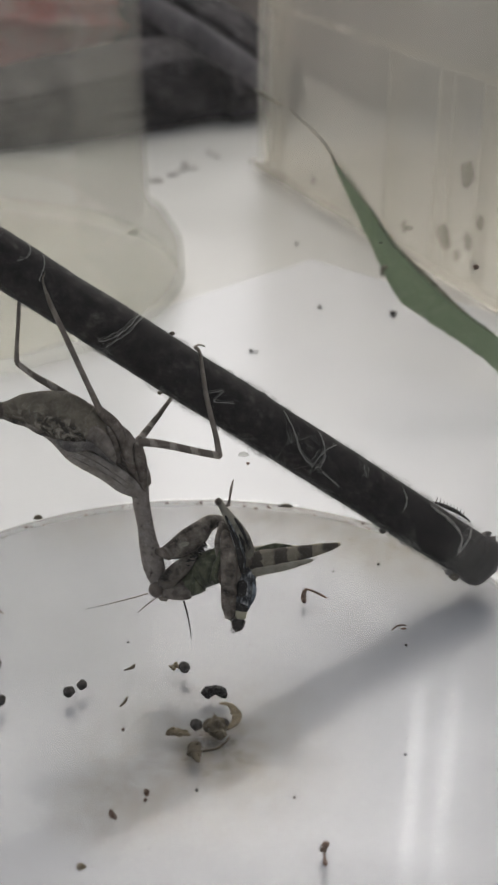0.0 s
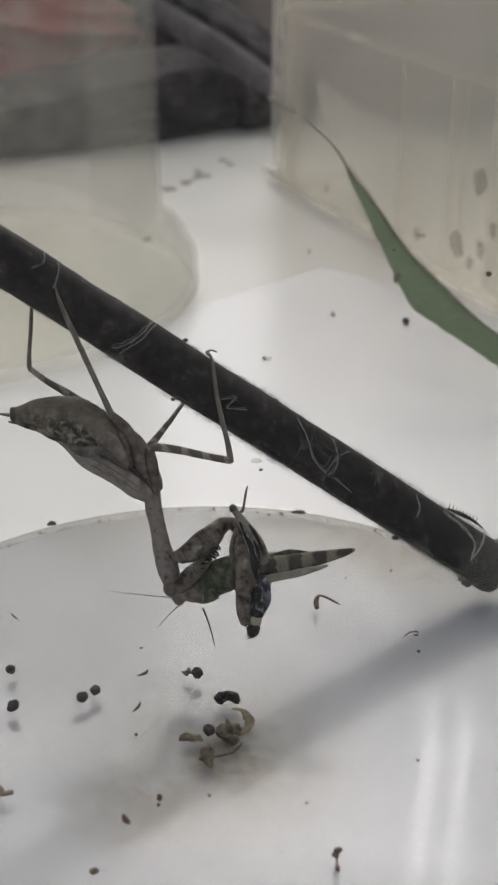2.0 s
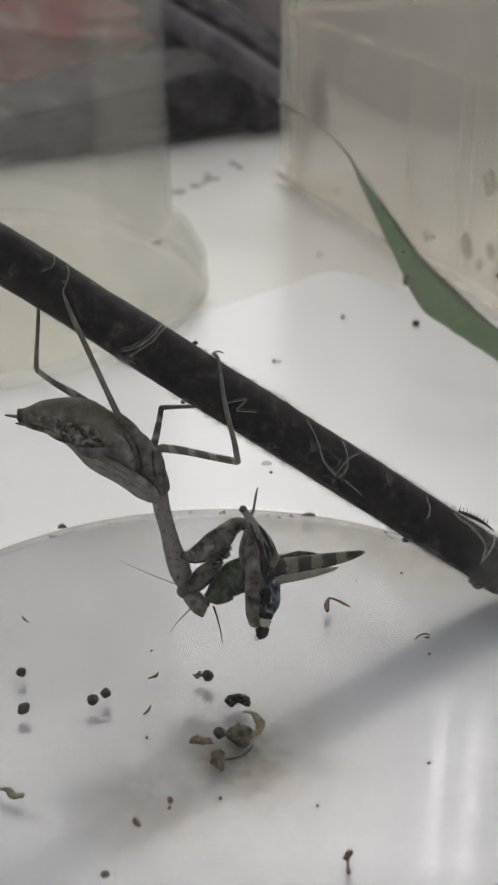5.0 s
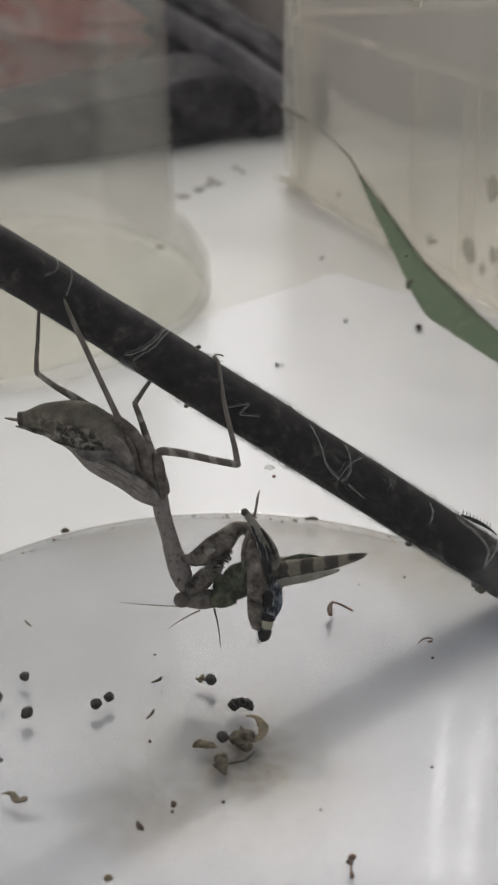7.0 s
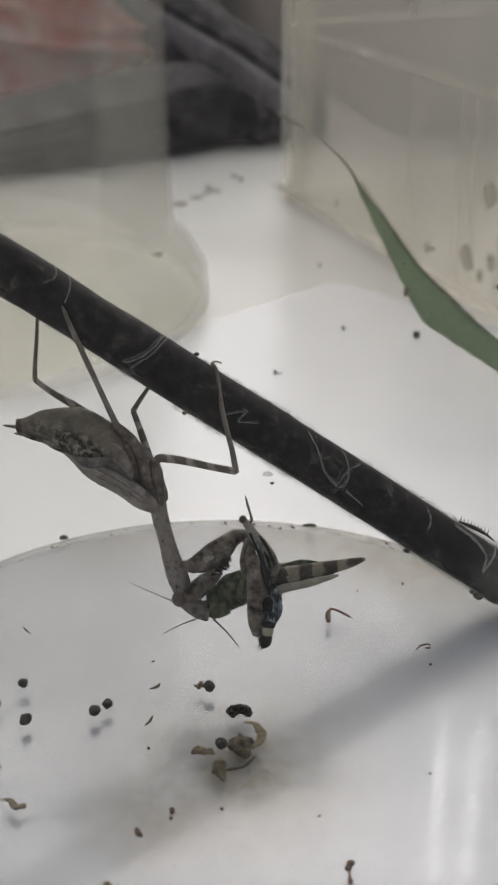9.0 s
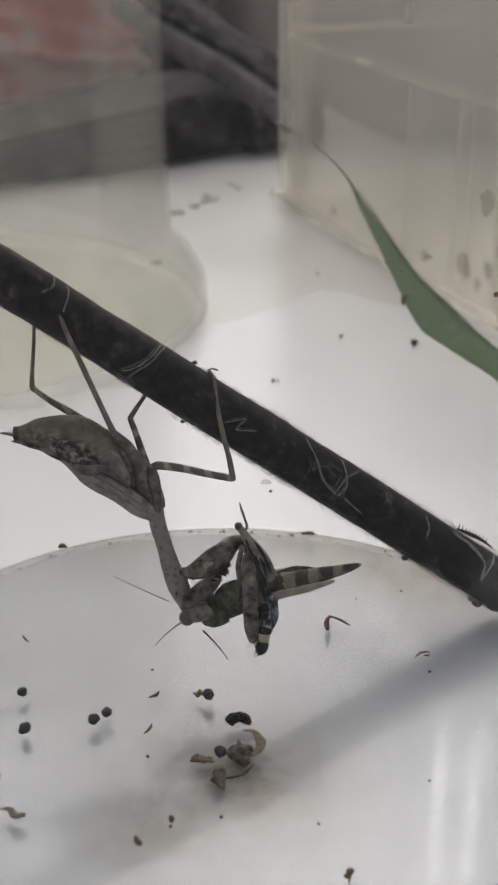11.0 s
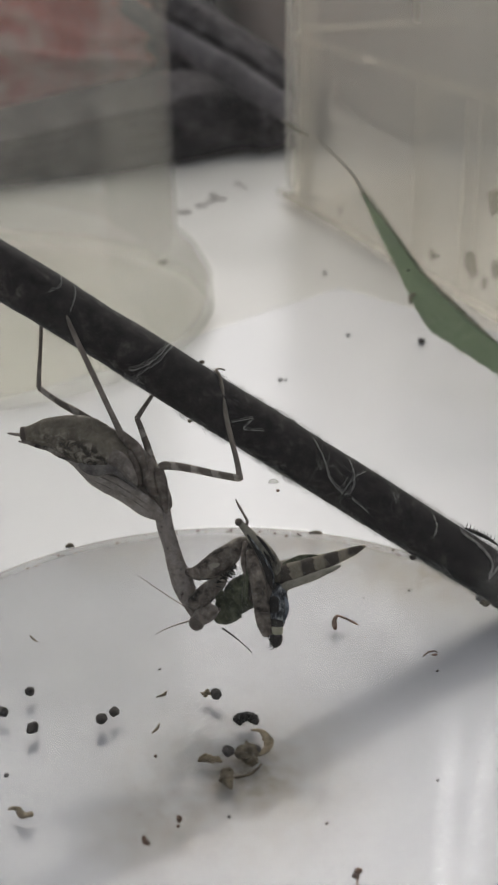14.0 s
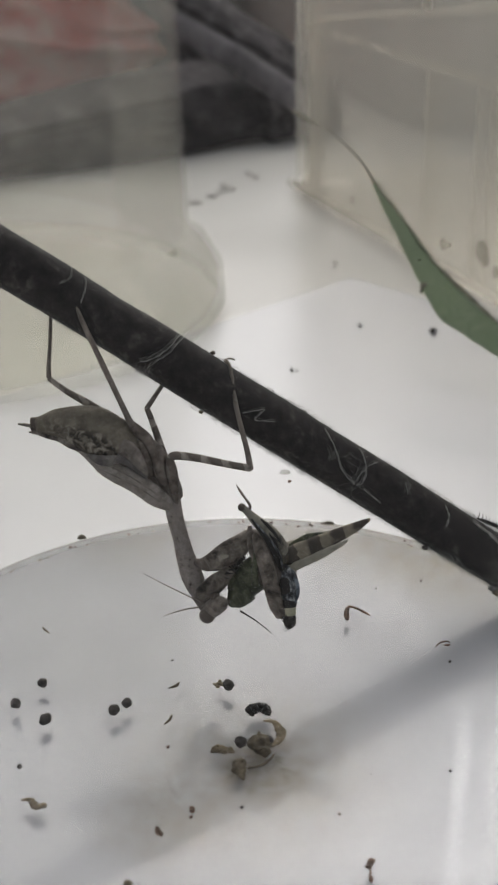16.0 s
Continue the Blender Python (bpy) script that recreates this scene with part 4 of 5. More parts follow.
scrap("thin_stalk", "short curved bristle on the tub floor", (-0.0129, 0.0112), [(-0.7, -1.3, 0.2, 0.12), (0.1, -0.2, 0.3, 0.25), (0.4, 1.2, 0.3, 0.12)], BROWN, 0.8)
scrap("thin_stalk", "short pale bristle on the tub floor", (-0.0380, 0.0394), [(-0.8, 1.2, 0.2, 0.15), (0, 0, 0.2, 0.2), (0.8, -0.9, 0.2, 0.12)], BROWN, 0.8)
scrap("severed_leg", "severed small insect leg bent at the knee", (0.0200, 0.0444), [(-0.6, -2.1, 0.4, 0.42), (-0.7, -0.6, 0.5, 0.5), (-0.5, 0.8, 0.7, 0.42), (0.1, 1.8, 0.8, 0.25), (1.6, 1.3, 0.6, 0.2), (2.9, 0.3, 0.4, 0.24), (3.9, -0.6, 0.3, 0.12)], RUST, 0.9)
scrap("husk_flake", "pale brown scrap of husk on the tub floor", (0.0365, 0.0338), [(-1.3, -0.9, 0.2, 0.14), (-0.3, 0.3, 0.3, 0.2), (0.9, 0.7, 0.3, 0.24), (1.5, 0.3, 0.3, 0.12)], RUST, 0.5, lumps=((0.9, -0.5, 0.3, 0.5, 0.2, 0.2),))
scrap("husk_flake", "brown crumbs stuck in the edge of the tub floor", (0.0173, 0.0808), [(-1.3, 0.2, 0.4, 0.3), (0, 0.2, 0.6, 0.5), (1.3, -0.1, 0.5, 0.45)], BROWN, 0.7)
scrap("husk_flake", "dark crumb stuck in the edge of the tub floor", (-0.0355, 0.0753), [(-0.8, 0, 0.4, 0.3), (0, 0.1, 0.7, 0.6), (0.9, 0, 0.5, 0.3)], BROWN, 0.8)
scrap("husk_flake", "brown upright shred on the tub floor", (0.0188, -0.0254), [(0.2, 1.7, 0.3, 0.25), (0.0, 0.7, 0.4, 0.35), (-0.1, -0.6, 0.3, 0.18), (-0.2, -2.4, 0.3, 0.25)], RUST, 0.6, lumps=((0.2, 1.3, 0.5, 0.55, 0.6, 0.4), (-0.4, 0.4, 0.4, 0.4, 0.4, 0.3), (-0.1, -2.2, 0.3, 0.35, 0.6, 0.3)))
scrap("husk_flake", "pale crumb on the tub floor", (-0.0165, -0.0284), [(-0.5, 0, 0.4, 0.4), (0, 0, 0.5, 0.6), (0.6, 0, 0.4, 0.3)], TAN, 0.8)

wall_crumb = part("crumb", blob(bmesh.new(), (0, 0, 0), (0.00055, 0.00030, 0.00048), 0.2, 55, 3), RUST, tub, "reddish brown crumb stuck to the wall")
wall_crumb.location = (0.0508 - CX, 0.0624 - CY, 0.0608)

# tiny specks over the floor and along its edge
bm = bmesh.new()
rng = random.Random(21)
for n in range(230):
    if n < 64:
        w, r = rng.uniform(0.55, 2.6), R - rng.uniform(0.0012, 0.003)
    else:
        w, r = rng.uniform(0, 6.283), R * math.sqrt(rng.uniform(0, 0.9))
    s = rng.uniform(0.00006, 0.00018) * (1.5 if n < 64 else 0.65)
    blob(bm, (CX + r * math.cos(w), CY + r * math.sin(w), s * 0.8), (s * rng.uniform(1, 2), s, s), 0.2, n, 1)
tagged(part("specks", bm, RUST), "tiny brown specks scattered on the tub floor", "dirt", kind="stuff")

# ---- specks on the table beyond the tub ----
for n, (place, a) in enumerate((((0.0333, 0.2115), 0.55), ((0.0548, 0.2049), 0.95), ((0.0117, 0.1753), 0.5), ((0.0132, 0.1753), 0.3), ((0.0862, 0.2519), 0.9), ((0.0292, 0.2756), 0.5))):
    ob = part("dropping", blob(bmesh.new(), (0, 0, a * 0.9e-3), (a * 1.1e-3, a * 1e-3, a * 1e-3), 0.13, n + 40, 2), FRASS)
    ob.matrix_basis = pose(*place, SHEET_Z)
    tagged(ob, "small dark dropping on the sheet behind the tub", "dropping", "droppings on the sheet")

for n, (place, a) in enumerate((((-0.0097, 0.3828), 2.2), ((-0.0123, 0.3895), 1.6), ((-0.0019, 0.4094), 1.6), ((-0.0169, 0.3715), 1.8), ((-0.0234, 0.3616), 2.4), ((-0.0134, 0.3789), 1.2), ((0.0011, 0.4023), 1.0))):
    ob = part("crumb", blob(bmesh.new(), (0, 0, 0.0004), (a * 1.3e-3, a * 1e-3, 0.0007), 0.3, n + 90, 3), SMUDGE)
    ob.matrix_basis = pose(*place, TABLE_Z, 0, 0, n * 50)
    tagged(ob, "flat grey crumb of dirt on the tabletop", "dirt", "crumbs on the tabletop")

# ---- milky round jar behind ----
jar = empty("plastic_jar", pose(-0.0957, 0.2345, TABLE_Z))
tagged(jar, "milky round plastic jar with a stepped foot", "container")
part("foot_ring", lathe(bmesh.new(), [(0.0855, 0.0002), (0.0875, 0.003), (0.087, 0.012), (0.083, 0.019), (0.0765, 0.0245), (0.075, 0.0245), (0.0815, 0.018), (0.0855, 0.011), (0.0855, 0.003)], seg=96), JAR_PLASTIC, jar, "stepped milky foot of the jar")
part("wall", lathe(bmesh.new(), [(0.0765, 0.025), (0.0755, 0.06), (0.0735, 0.21), (0.072, 0.21), (0.074, 0.06), (0.075, 0.025)], seg=96), JAR_PLASTIC, jar)
part("floor_disc", lathe(bmesh.new(), [(0.00001, 0.004), (0.00001, 0.0052), (0.0845, 0.0052), (0.0845, 0.004)], seg=96), JAR_PLASTIC, jar)

# ---- milky square box behind ----
box = empty("plastic_box", pose(0.0158, 0.3825, TABLE_Z, 0, 0, 0) @ pose(0, 0, 0, 0, 0, -68.3))
tagged(box, "milky square plastic food box with upright ribs", "container")


def rounded(w, d, r, seg=6):
    pts = []
    for cx, cy, a in ((w - r, d - r, 0), (r, d - r, 90), (r, r, 180), (w - r, r, 270)):
        for i in range(seg + 1):
            t = radians(a + 90 * i / seg)
            pts.append((cx + r * math.cos(t), cy + r * math.sin(t)))
    return pts


def shell(w, d, r, z0, z1, thick, grow=0.0):
    """An upright ring of wall with rounded corners."""
    bm = bmesh.new()
    rings = []
    for inset, z, g in ((0, z0, 0), (0, z1, grow), (thick, z1, grow), (thick, z0, 0)):
        rings.append([bm.verts.new((x + (x - w / 2) * g, y + (y - d / 2) * g, z)) for x, y in ((inset + a * (w - 2 * inset) / w, inset + b * (d - 2 * inset) / d) for a, b in rounded(w, d, r))])
    n = len(rings[0])
    for a, b in zip(rings, rings[1:] + rings[:1]):
        for j in range(n):
            bm.faces.new((a[j], a[(j + 1) % n], b[(j + 1) % n], b[j]))
    return bm


part("wall", shell(0.24, 0.17, 0.018, 0.004, 0.125, 0.0016), BOX_PLASTIC, box)
part("ledge", shell(0.2408, 0.1708, 0.0183, 0.0670, 0.0695, 0.0003), BOX_EDGE, box, "raised milky ledge round the box").location = (-0.0004, -0.0004, 0)
part("rim", shell(0.246, 0.176, 0.02, 0.1255, 0.133, 0.005), BOX_PLASTIC, box, "thicker milky rim").location = (-0.003, -0.003, 0)
for x, y in ((0.0065, 0.0065), (0.2335, 0.0065), (0.0065, 0.1635), (0.2335, 0.1635)):
    part("corner", sweep(bmesh.new(), [Vector((x, y, z)) for z in (0.006, 0.03, 0.08, 0.124)], [0.0056, 0.0064, 0.0066, 0.0066], 16, 3), BOX_EDGE, box, "thick milky upright corner")
bead = [Vector((a, b, 0.0036)) for a, b in rounded(0.2412, 0.1712, 0.0186)]
part("foot_bead", sweep(bmesh.new(), bead + bead[:1], [0.0019] * (len(bead) + 1), 10, 3, side=(0, 0, 1)), BOX_PLASTIC, box, "thick milky bead round the foot").location = (-0.0006, -0.0006, 0)
for x, w in ((0.030, 0.004), (0.120, 0.007), (0.151, 0.004), (0.159, 0.003), (0.178, 0.008)):
    part("rib", slab(bmesh.new(), x - w / 2, x + w / 2, -0.0007, -0.0002, 0.006, 0.0665, 0.0002), BOX_PLASTIC, box, "upright rib of milky plastic")
for n, (x, z, a) in enumerate(((0.1685, 0.038, 0.0032), (0.132, 0.012, 0.0018), (0.1575, 0.016, 0.0034), (0.172, 0.018, 0.0022), (0.166, 0.012, 0.0016), (0.061, 0.010, 0.0012), (0.178, 0.026, 0.0018))):
    part("smudge", blob(bmesh.new(), (x, -0.0006, z), (a, 0.0004, a * 1.2), 0.3, n + 80, 3), FILM, box, "dull grey dirt smudge on the wall")
bm = bmesh.new()
bm.faces.new([bm.verts.new((x, y, 0.0012)) for x, y in rounded(0.24, 0.17, 0.018)])
made = bmesh.ops.extrude_face_region(bm, geom=bm.faces[:])["geom"]
bmesh.ops.translate(bm, verts=[v for v in made if isinstance(v, bmesh.types.BMVert)], vec=(0, 0, 0.0025))
part("floor_plate", bm, BOX_PLASTIC, box)

# ---- dark bundle, strap and red cloth behind the jar ----
def bundle(name, label, category, place, size, material, seed, turn=0.0, slope=0.0, crumple=0.12):
    """A crumpled heap of fabric; slope: how much lower it is towards its local +x end."""
    bm = bmesh.new()
    bmesh.ops.create_cube(bm, size=2.0)
    bmesh.ops.subdivide_edges(bm, edges=bm.edges[:], cuts=24, use_grid_fill=True)
    off = Vector((seed, seed * 2, 0))
    for v in bm.verts:
        c = v.co.copy()
        k = max(abs(c.x), abs(c.y), abs(c.z)) / max(c.length, 1e-6)
        c = c * (0.82 + 0.18 * k)
        crease = 1 - abs(noise.noise(c * 2.6 + off)) * 2
        c += Vector((noise.noise(c * 1.3 + off), noise.noise(c * 1.5 - off), noise.noise(c * 1.7 + off * 2))) * crumple
        c += v.co.normalized() * (crease * 0.07 + noise.noise(c * 6 - off) * 0.03) * crumple / 0.12
        high = (c.z + 1) * (1 - slope * c.x) * (1 - 0.22 * min(c.y * c.y, 1.2))
        v.co = Vector((c.x * size[0], c.y * size[1], max(high, 0.0) * size[2]))
    low = min(v.co.z for v in bm.verts)
    for v in bm.verts:
        v.co.z -= low
    ob = part(name, bm, material)
    ob.matrix_basis = pose(*place, 0, 0, turn)
    return tagged(ob, label, category)


bundle("cloth_bundle", "dark grey crumpled fabric bundle on the table", "cloth", (-0.0986, 0.4466, TABLE_Z), (0.112, 0.034, 0.0135), DARK_CLOTH, 3, 33, -0.42, 0.16)
bundle("cloth_bundle", "blackish crumpled fabric heap under the strap", "cloth", (-0.0029, 0.5171, TABLE_Z), (0.043, 0.026, 0.0245), DARK_CLOTH, 15, -46, 0.42, 0.16)
bundle("cloth_bundle", "dark brown crumpled fabric bundle behind the jar", "cloth", (-0.0838, 0.8166, TABLE_Z), (0.05, 0.05, 0.05), DARK_CLOTH, 12, 20)
bundle("cloth_bundle", "red crumpled fabric bundle behind the jar", "cloth", (-0.150, 0.560, TABLE_Z), (0.095, 0.050, 0.0455), RED_CLOTH, 8, 8, 0.1, 0.2)
card = part("cardboard_box", slab(bmesh.new(), -0.05, 0.519, 0.0, 0.16, 0.0, 0.09, 0.002), CARD)
card.matrix_basis = pose(-0.0551, 0.9936, TABLE_Z, 0, 0, -75.0)
tagged(card, "grey-beige worn cardboard box at the back of the table", "box")
bm = sweep(bmesh.new(), [Vector(a) for a in ((-0.0574, 0.5026, 0.0636), (-0.0360, 0.4777, 0.0529), (-0.0118, 0.4511, 0.0431), (0.0109, 0.4224, 0.0337), (0.0228, 0.4065, 0.0280))], [0.0046, 0.0054, 0.0058, 0.0058, 0.005], 12, 4, 0.35, rough=0.05)
strap = part("webbing_strap", bm, GREY_STRAP)
tagged(strap, "grey webbing strap lying over the dark fabric", "strap")
# dark strip stands in for the shadow gap and cloth edge behind the strap
shade_strip = [Vector(a) for a in ((-0.0540, 0.5070, 0.0710), (-0.0320, 0.4820, 0.0605), (-0.0075, 0.4555, 0.0508), (0.0150, 0.4270, 0.0412), (0.0260, 0.4120, 0.0352))]
part("shade_strip", sweep(bmesh.new(), shade_strip, [0.0016, 0.0020, 0.0021, 0.0021, 0.0016], 10, 4, 0.5, rough=0.08, seed=4), DARK_CLOTH, strap, "dark strip for the shadow gap and cloth edge behind the strap")
for k in range(3):
    way = [a.lerp(b, 0.25 + 0.22 * k) + Vector((0, -0.0021, -0.0002)) for a, b in zip(shade_strip, [h + Vector((-0.0036, -0.0044, -0.0128)) for h in shade_strip])]
    part("seam", sweep(bmesh.new(), way, [0.0003] * 5, 6, 4, rough=0.1, seed=k), DARK_CLOTH, strap, "dark stitched seam")

# ---- grass blade leaning behind the tub ----
leaf = empty("grass_blade", Matrix.Translation((0.0726, 0.1532, 0.0100)))
tagged(leaf, "green grass blade with a withered tip", "leaf")
L = [Vector(a) for a in ((0.1020, 0.1020, 0.0120), (0.0900, 0.1180, 0.0075), (0.0813, 0.1360, 0.0066), (0.0768, 0.1469, 0.0084), (0.0724, 0.1522, 0.0103), (0.0672, 0.1567, 0.0129), (0.0610, 0.1627, 0.0161), (0.0555, 0.1696, 0.0193), (0.0504, 0.1786, 0.0242), (0.0465, 0.1865, 0.0294), (0.0419, 0.1950, 0.0357), (0.0383, 0.2017, 0.0406), (0.0358, 0.2068, 0.0445))]
L = [a - leaf.location for a in L]
blade_half = [a * 1.085e-3 for a in (5.5, 5.2, 4.4, 3.5, 3.2, 3.3, 3.9, 4.6, 3.3, 2.5, 1.8, 1.0, 0.5)]
part("blade", sweep(bmesh.new(), L, blade_half, 14, 6, 0.10, side=(0.1, 0.9, -0.42), rough=0.05, seed=5), LEAF, leaf)
# the dry margin along its upper side, frayed into short fibres
over = [Vector((0.62, 0.28, 0.73)) * r for r in blade_half]
bm = sweep(bmesh.new(), [a + o * 0.96 for a, o in zip(L[4:], over[4:])], [a * 1e-3 for a in (0.35, 0.4, 0.5, 0.55, 0.5, 0.42, 0.36, 0.25, 0.15)], 8, 8, 0.3, rough=0.35, seed=12)
rng = random.Random(19)
for _ in range(70):
    k = rng.uniform(4.2, len(L) - 1.3)
    i = int(k)
    a = L[i].lerp(L[i + 1], k - i) + over[i].lerp(over[i + 1], k - i) * rng.choice((1.0, 1.0, -1.0))
    way = (L[i + 1] - L[i]).normalized() * rng.uniform(-0.0012, 0.0016) + Vector((0.3, 0, 0.5)) * rng.uniform(-0.0006, 0.0010)
    sweep(bm, [a, a + way * 0.6, a + way], [0.00007, 0.00005, 0.00002], 4, 2)
part("margin", bm, LEAF_DRY, leaf, "pale dry frayed margin")
bm = sweep(bmesh.new(), [a + Vector((0.0024, -0.0002, 0.0026)) * k for a, k in zip(L[4:], (1, 1, 1, 1.1, 0.9, 0.7, 0.6, 0.5, 0.4))], [a * 1e-3 for a in (0.2, 0.2, 0.2, 0.2, 0.2, 0.2, 0.18, 0.15, 0.12)], 6, 8)
part("midrib", bm, LEAF_RIB, leaf, "pale midrib")
T = [Vector(a) - leaf.location for a in ((0.0361, 0.2055, 0.0441), (0.0340, 0.2104, 0.0475), (0.0307, 0.2142, 0.0509), (0.0267, 0.2178, 0.0540), (0.0227, 0.2215, 0.0572))]
part("tip", sweep(bmesh.new(), T, [a * 1e-3 for a in (0.5, 0.35, 0.22, 0.16, 0.1)], 8, 6, 0.5, rough=0.1), LEAF_DRY, leaf, "withered brown tip")
T = [Vector(a) - leaf.location for a in ((0.0210, 0.2217, 0.0575), (0.0176, 0.2234, 0.0588), (0.0146, 0.2252, 0.0604), (0.0128, 0.2256, 0.0613))]
part("tip_fleck", sweep(bmesh.new(), T, [a * 1e-3 for a in (0.15, 0.5, 0.55, 0.15)], 8, 6, 0.5, rough=0.3), PREY_PALE, leaf, "frayed pale end of the tip")
K = [Vector(a) - leaf.location for a in ((0.0489, 0.1778, 0.0226), (0.0478, 0.1777, 0.0224), (0.0476, 0.1769, 0.0207))]
part("bud", sweep(bmesh.new(), K, [0.7e-3, 0.8e-3, 0.5e-3], 8, 4), LEAF_DRY, leaf)


# ---- what moves ----
def motions():
    def turned(pivot, degrees):
        return Matrix.Translation(pivot) @ pose(0, 0, 0, 0, degrees, 0)

    # the mantis sways on the rod: seconds, right and down in tenths of a millimetre
    sway = [(0, 14, 7), (0.5, 13, 8), (1, 13, 6), (1.5, 12, 6), (2, 11, 5), (2.5, 10, 5), (3, 10, 4), (3.5, 9, 3), (4, 8, 3), (6.5, 1, 0), (7, 0, 0), (9, 0, 0), (11.5, -3, -2), (13, -2, -2), (14, -3, -1), (15, -3, -2), (15.5, -5, -4), (16, -5, -3)]
    walk(mantis, [(t, MANTIS @ Matrix.Translation((x * 1e-4, 0, -z * 1e-4))) for t, x, z in sway])
    # the neck shield with forelegs and head swings about its joint
    bow = [(0, 5.4), (0.5, 4.9), (1, 4.8), (1.5, 4.2), (2, 3.4), (2.5, 2.4), (3, 1.6), (3.5, 0.6), (4, 0.4), (6.5, 0.4), (7, 0), (9, 0), (11.5, -1.7), (13, -1.6), (14, -0.4), (15, 0.5), (16, 1.2)]
    joint = q(*JOINT)

    def swung(degrees):
        return Matrix.Translation(joint) @ pose(0, 0, 0, 0, degrees, 0) @ Matrix.Translation(-joint)
    walk(prothorax, [(t, turned(joint, a)) for t, a in bow])
    for leg in (fore_near, fore_far):
        walk(leg, [(t, swung(a) @ Matrix.Translation(q(*SHOULDER)) @ pose(0, 0, 0, 0, np.interp(t, (0, 3, 4, 6.5, 7, 11.5), (-8, -8, -6, -3, -2.5, 0)), 0)) for t, a in bow])
    # the head: seconds, place of the near eye, degrees clockwise, degrees turned from the viewer
    nod = [(0, 314, 1059, 0, 20), (1.5, 321, 1052, 2, 24), (2.5, 320, 1047, 17, 26), (3, 328, 1050, 26, 34), (3.5, 333, 1050, 34, 40), (4, 331, 1053, 38, 42), (6.5, 332, 1055, 34, 40), (6.7, 327, 1057, 20, 24), (7, 323, 1062, -1, 0), (8, 328, 1057, 5, 12), (8.5, 324, 1049, 22, 20), (9, 325, 1050, 24, 24), (11.5, 346, 1068, -35, 50), (12.5, 345, 1068, -35, 48), (13.5, 346, 1069, -42, 46), (14, 347, 1075, -49, 48), (14.5, 351, 1079, -51, 50), (15, 353, 1080, -53, 48), (15.5, 352, 1082, -54, 48), (16, 346, 1080, -52, 48)]
    eye = q(325, 1061) - q(*NECK)
    walk(head, [(t, Matrix.Translation(q(u, v)) @ pose(0, 0, 0, 0, a, 0) @ pose(0, 0, 0, 0, 0, -b) @ Matrix.Translation(-eye)) for t, u, v, a, b in nod])
    # feelers: seconds, base across and down, angle
    long_rows = [(0, 296, 1066, 164), (1.5, 314, 1066, 180), (3.5, 324, 1052, 191), (4, 324, 1048, 193), (6.3, 315, 1040, 207), (7, 326, 1074, 182), (8, 326, 1070, 184), (9, 334, 1062, 201), (11.3, 306, 1035, 203), (12.5, 312, 1020, 206), (14.5, 336, 1062, 212), (16, 330, 1058, 205)]
    walk(antenna_long, [(t, turned(q(u, v, -8), a)) for t, u, v, a in long_rows])
    short_rows = [(0, 330, 1062, 152), (1.5, 340, 1068, 146), (3.5, 345, 1075, 140), (6.3, 350, 1078, 146), (7, 356, 1080, 158), (9, 352, 1084, 164), (11.3, 330, 1072, 146), (12.5, 330, 1056, 147), (14.5, 332, 1078, 172), (16, 328, 1068, 174)]
    walk(antenna_short, [(t, turned(q(u, v, -10), a)) for t, u, v, a in short_rows])
    # the stepping leg lets go of the rod and takes hold further up
    hip, knee = q(*HIP), q(*KNEE)
    rest, bent = Matrix.Translation(hip), Matrix.Translation(knee - hip)
    thigh_rest, shin_rest = knee - hip, q(274, 650, 74) - knee

    def aimed(base, was, now):
        return base @ was.rotation_difference(Vector(now)).to_matrix().to_4x4()
    held = aimed(rest, thigh_rest, (38, 72, 50))
    lifted = aimed(rest, thigh_rest, (4, 40, 88))
    walk(step_leg, [(0, held), (4.2, held), (5.2, lifted), (6.2, rest), (16, rest)])
    back = held.to_3x3().inverted()
    gripped = aimed(bent, shin_rest, back @ Vector((30, 42, 44)))
    walk(step_shin, [(0, gripped), (4.2, gripped), (5.2, bent @ pose(0, 0, 0, 0, 10, 0)), (6.2, bent), (16, bent)])
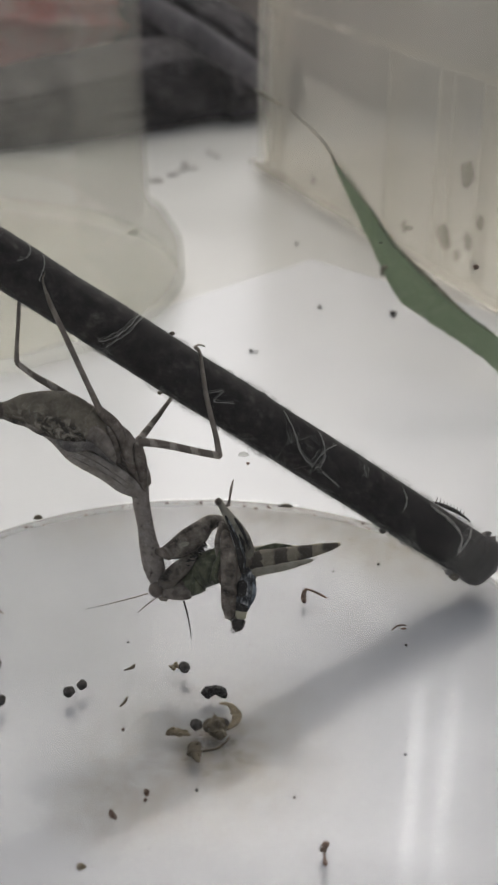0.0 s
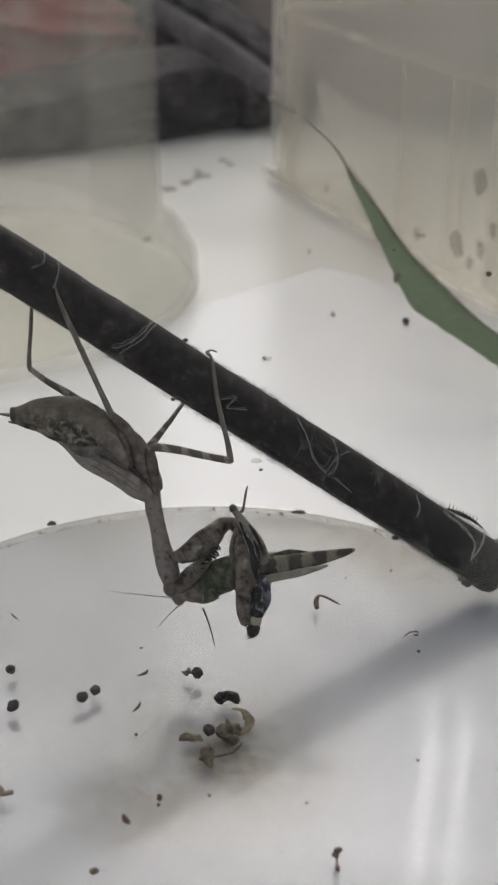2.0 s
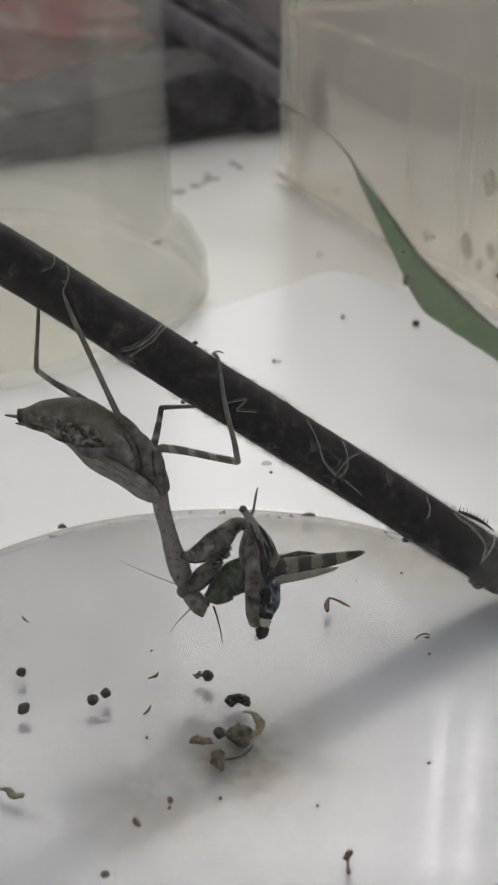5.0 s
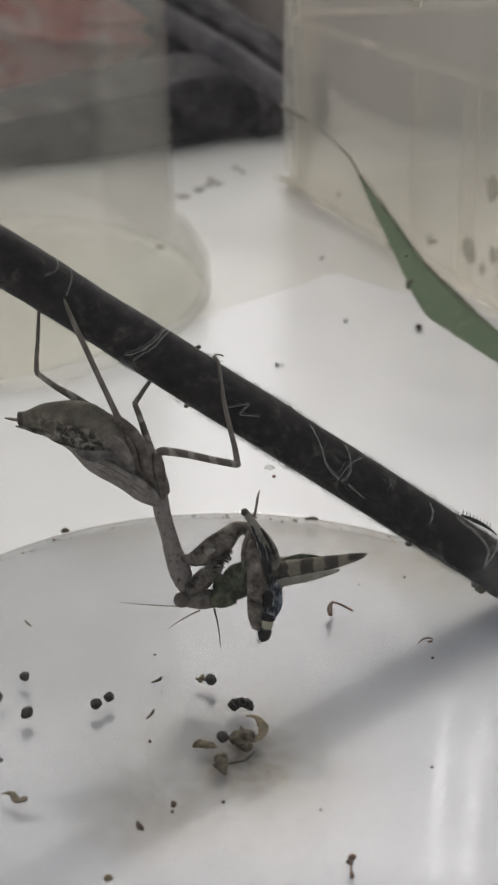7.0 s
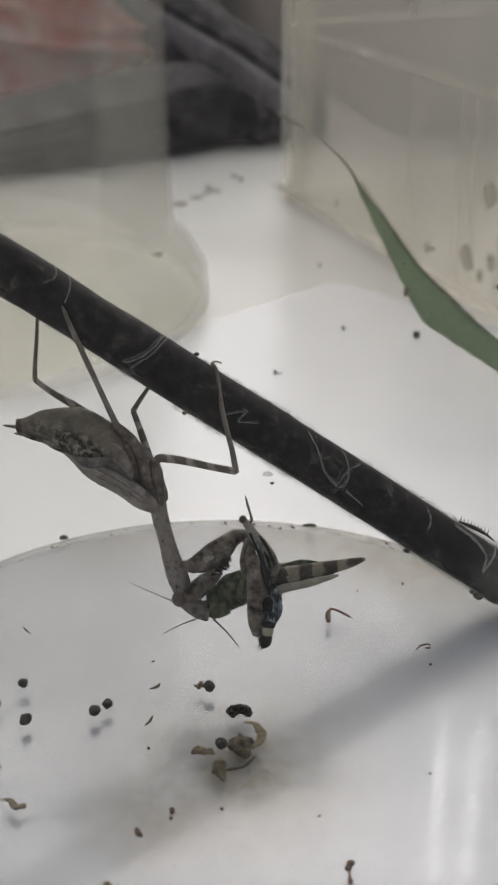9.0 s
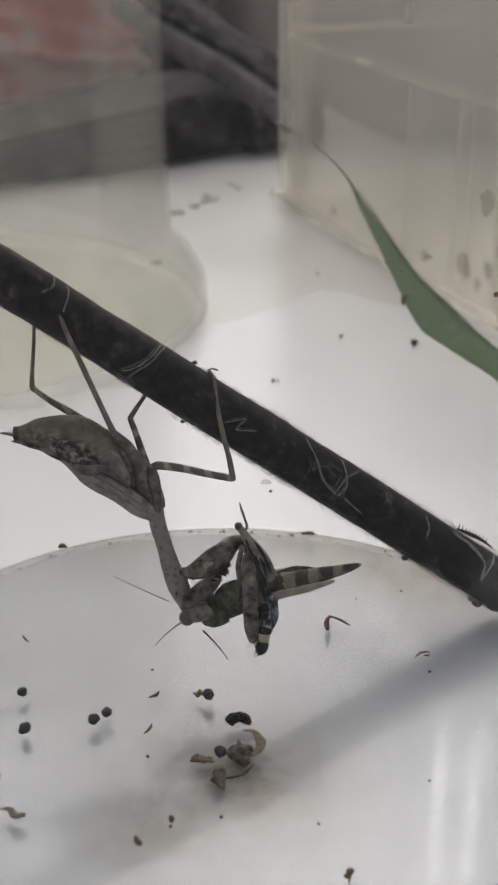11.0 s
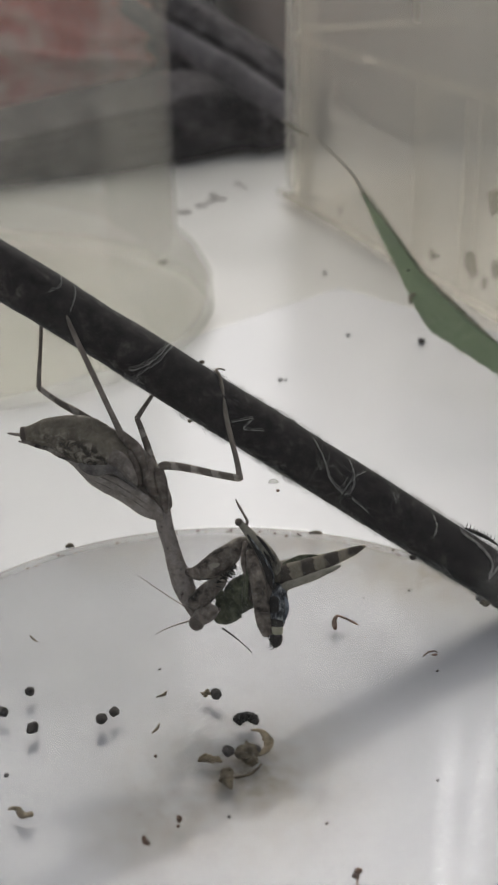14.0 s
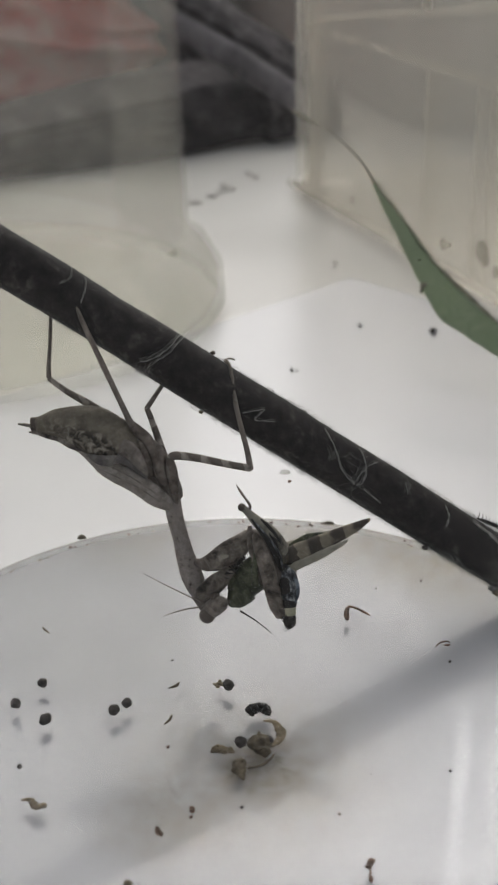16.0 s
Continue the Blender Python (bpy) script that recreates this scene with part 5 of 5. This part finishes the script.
    # the prey turns in the grip: seconds, right, down, degrees clockwise
    tugs = [(0, 0, 4, 0), (0.5, 0, 7, 0.6), (1, 1.5, 6, -0.5), (1.5, 2, 4, -0.7), (2, 3, 4.5, -0.5), (2.5, 4, 4.5, 0), (3, 5.4, 3, -0.3), (3.5, 6.6, 4, 0.3), (4, 5.5, 5.3, 1.2), (6.5, -1, -3, -1.7), (7, 0, 0, 0), (7.5, 0, 1, 0.4), (8, 2.7, -4.6, -4.1), (8.5, 1.4, -1, -2.5), (9, 1.7, 0, -1.2), (11.5, -5, -5, -1.9), (12, -6, -8.7, -3.4), (12.5, -5, -10.4, -5.1), (13, -4.4, -10.3, -5), (13.5, -4.1, -14.7, -7.8), (14, -5.2, -14.8, -8.1), (14.5, -6.1, -18, -9.4), (15, -7.3, -21.6, -10.8), (15.5, -11.4, -28, -12.3), (16, -12.8, -30.8, -13.3)]
    walk(prey, [(t, PREY @ Matrix.Translation((x * 0.983e-4, 0, -z * 0.983e-4)) @ pose(0, 0, 0, 0, a, 0)) for t, x, z, a in tugs])
    # its chewed front end is pulled about by itself: seconds, right, down
    pulls = [(0, -14, 0), (0.5, -17, 2), (1, -15, 3), (1.5, -14, 1), (2, -14, 4), (2.5, -9, 3), (3, -6, 2), (3.5, -5, 2), (4, -3, 1), (6.5, -5, 0), (7, -4, 0), (7.5, -5, 2), (8, -5, 4), (8.5, -10, 6), (9, -14, 8), (11.5, -14, 9), (12, -13, 9), (12.5, -9, 9), (13, -9, 9), (13.5, -5, 7), (14, -6, 5), (14.5, -5, 2), (15, -3, -2), (15.5, -4, -8), (16, -4, -10)]
    front = p(396, 1058)
    rows = []
    for (t, x, z, a), (_, hx, hz) in zip(tugs, pulls):
        move = Matrix.Translation((x * 0.983e-4, 0, -z * 0.983e-4)) @ pose(0, 0, 0, 0, a, 0)
        want = move.inverted() @ (front + Vector((hx, 0, -hz)) * 0.983e-4)
        rows.append((t, Matrix.Translation((want - front) * 0.85)))
    walk(collar, rows)
    walk(tarsus, [(t, turned(p(444, 912, -21) - p(484, 1008, -20), a)) for t, a in ((0, 0), (7.2, 0), (8, -20), (9, -25), (11.5, -28), (14.5, -31), (16, -31))])
    tip = [(0, 373, 1082, 72), (1.5, 378, 1084, 66), (3.5, 384, 1080, 66), (7, 380, 1078, 74), (8.5, 384, 1078, 60), (9, 378, 1082, 42), (11.5, 366, 1090, 46), (12.5, 377, 1088, 50), (14.5, 378, 1088, 39), (16, 387, 1084, 42)]
    walk(prey_feeler, [(t, turned(p(u, v, -6), a)) for t, u, v, a in tip])


motions()
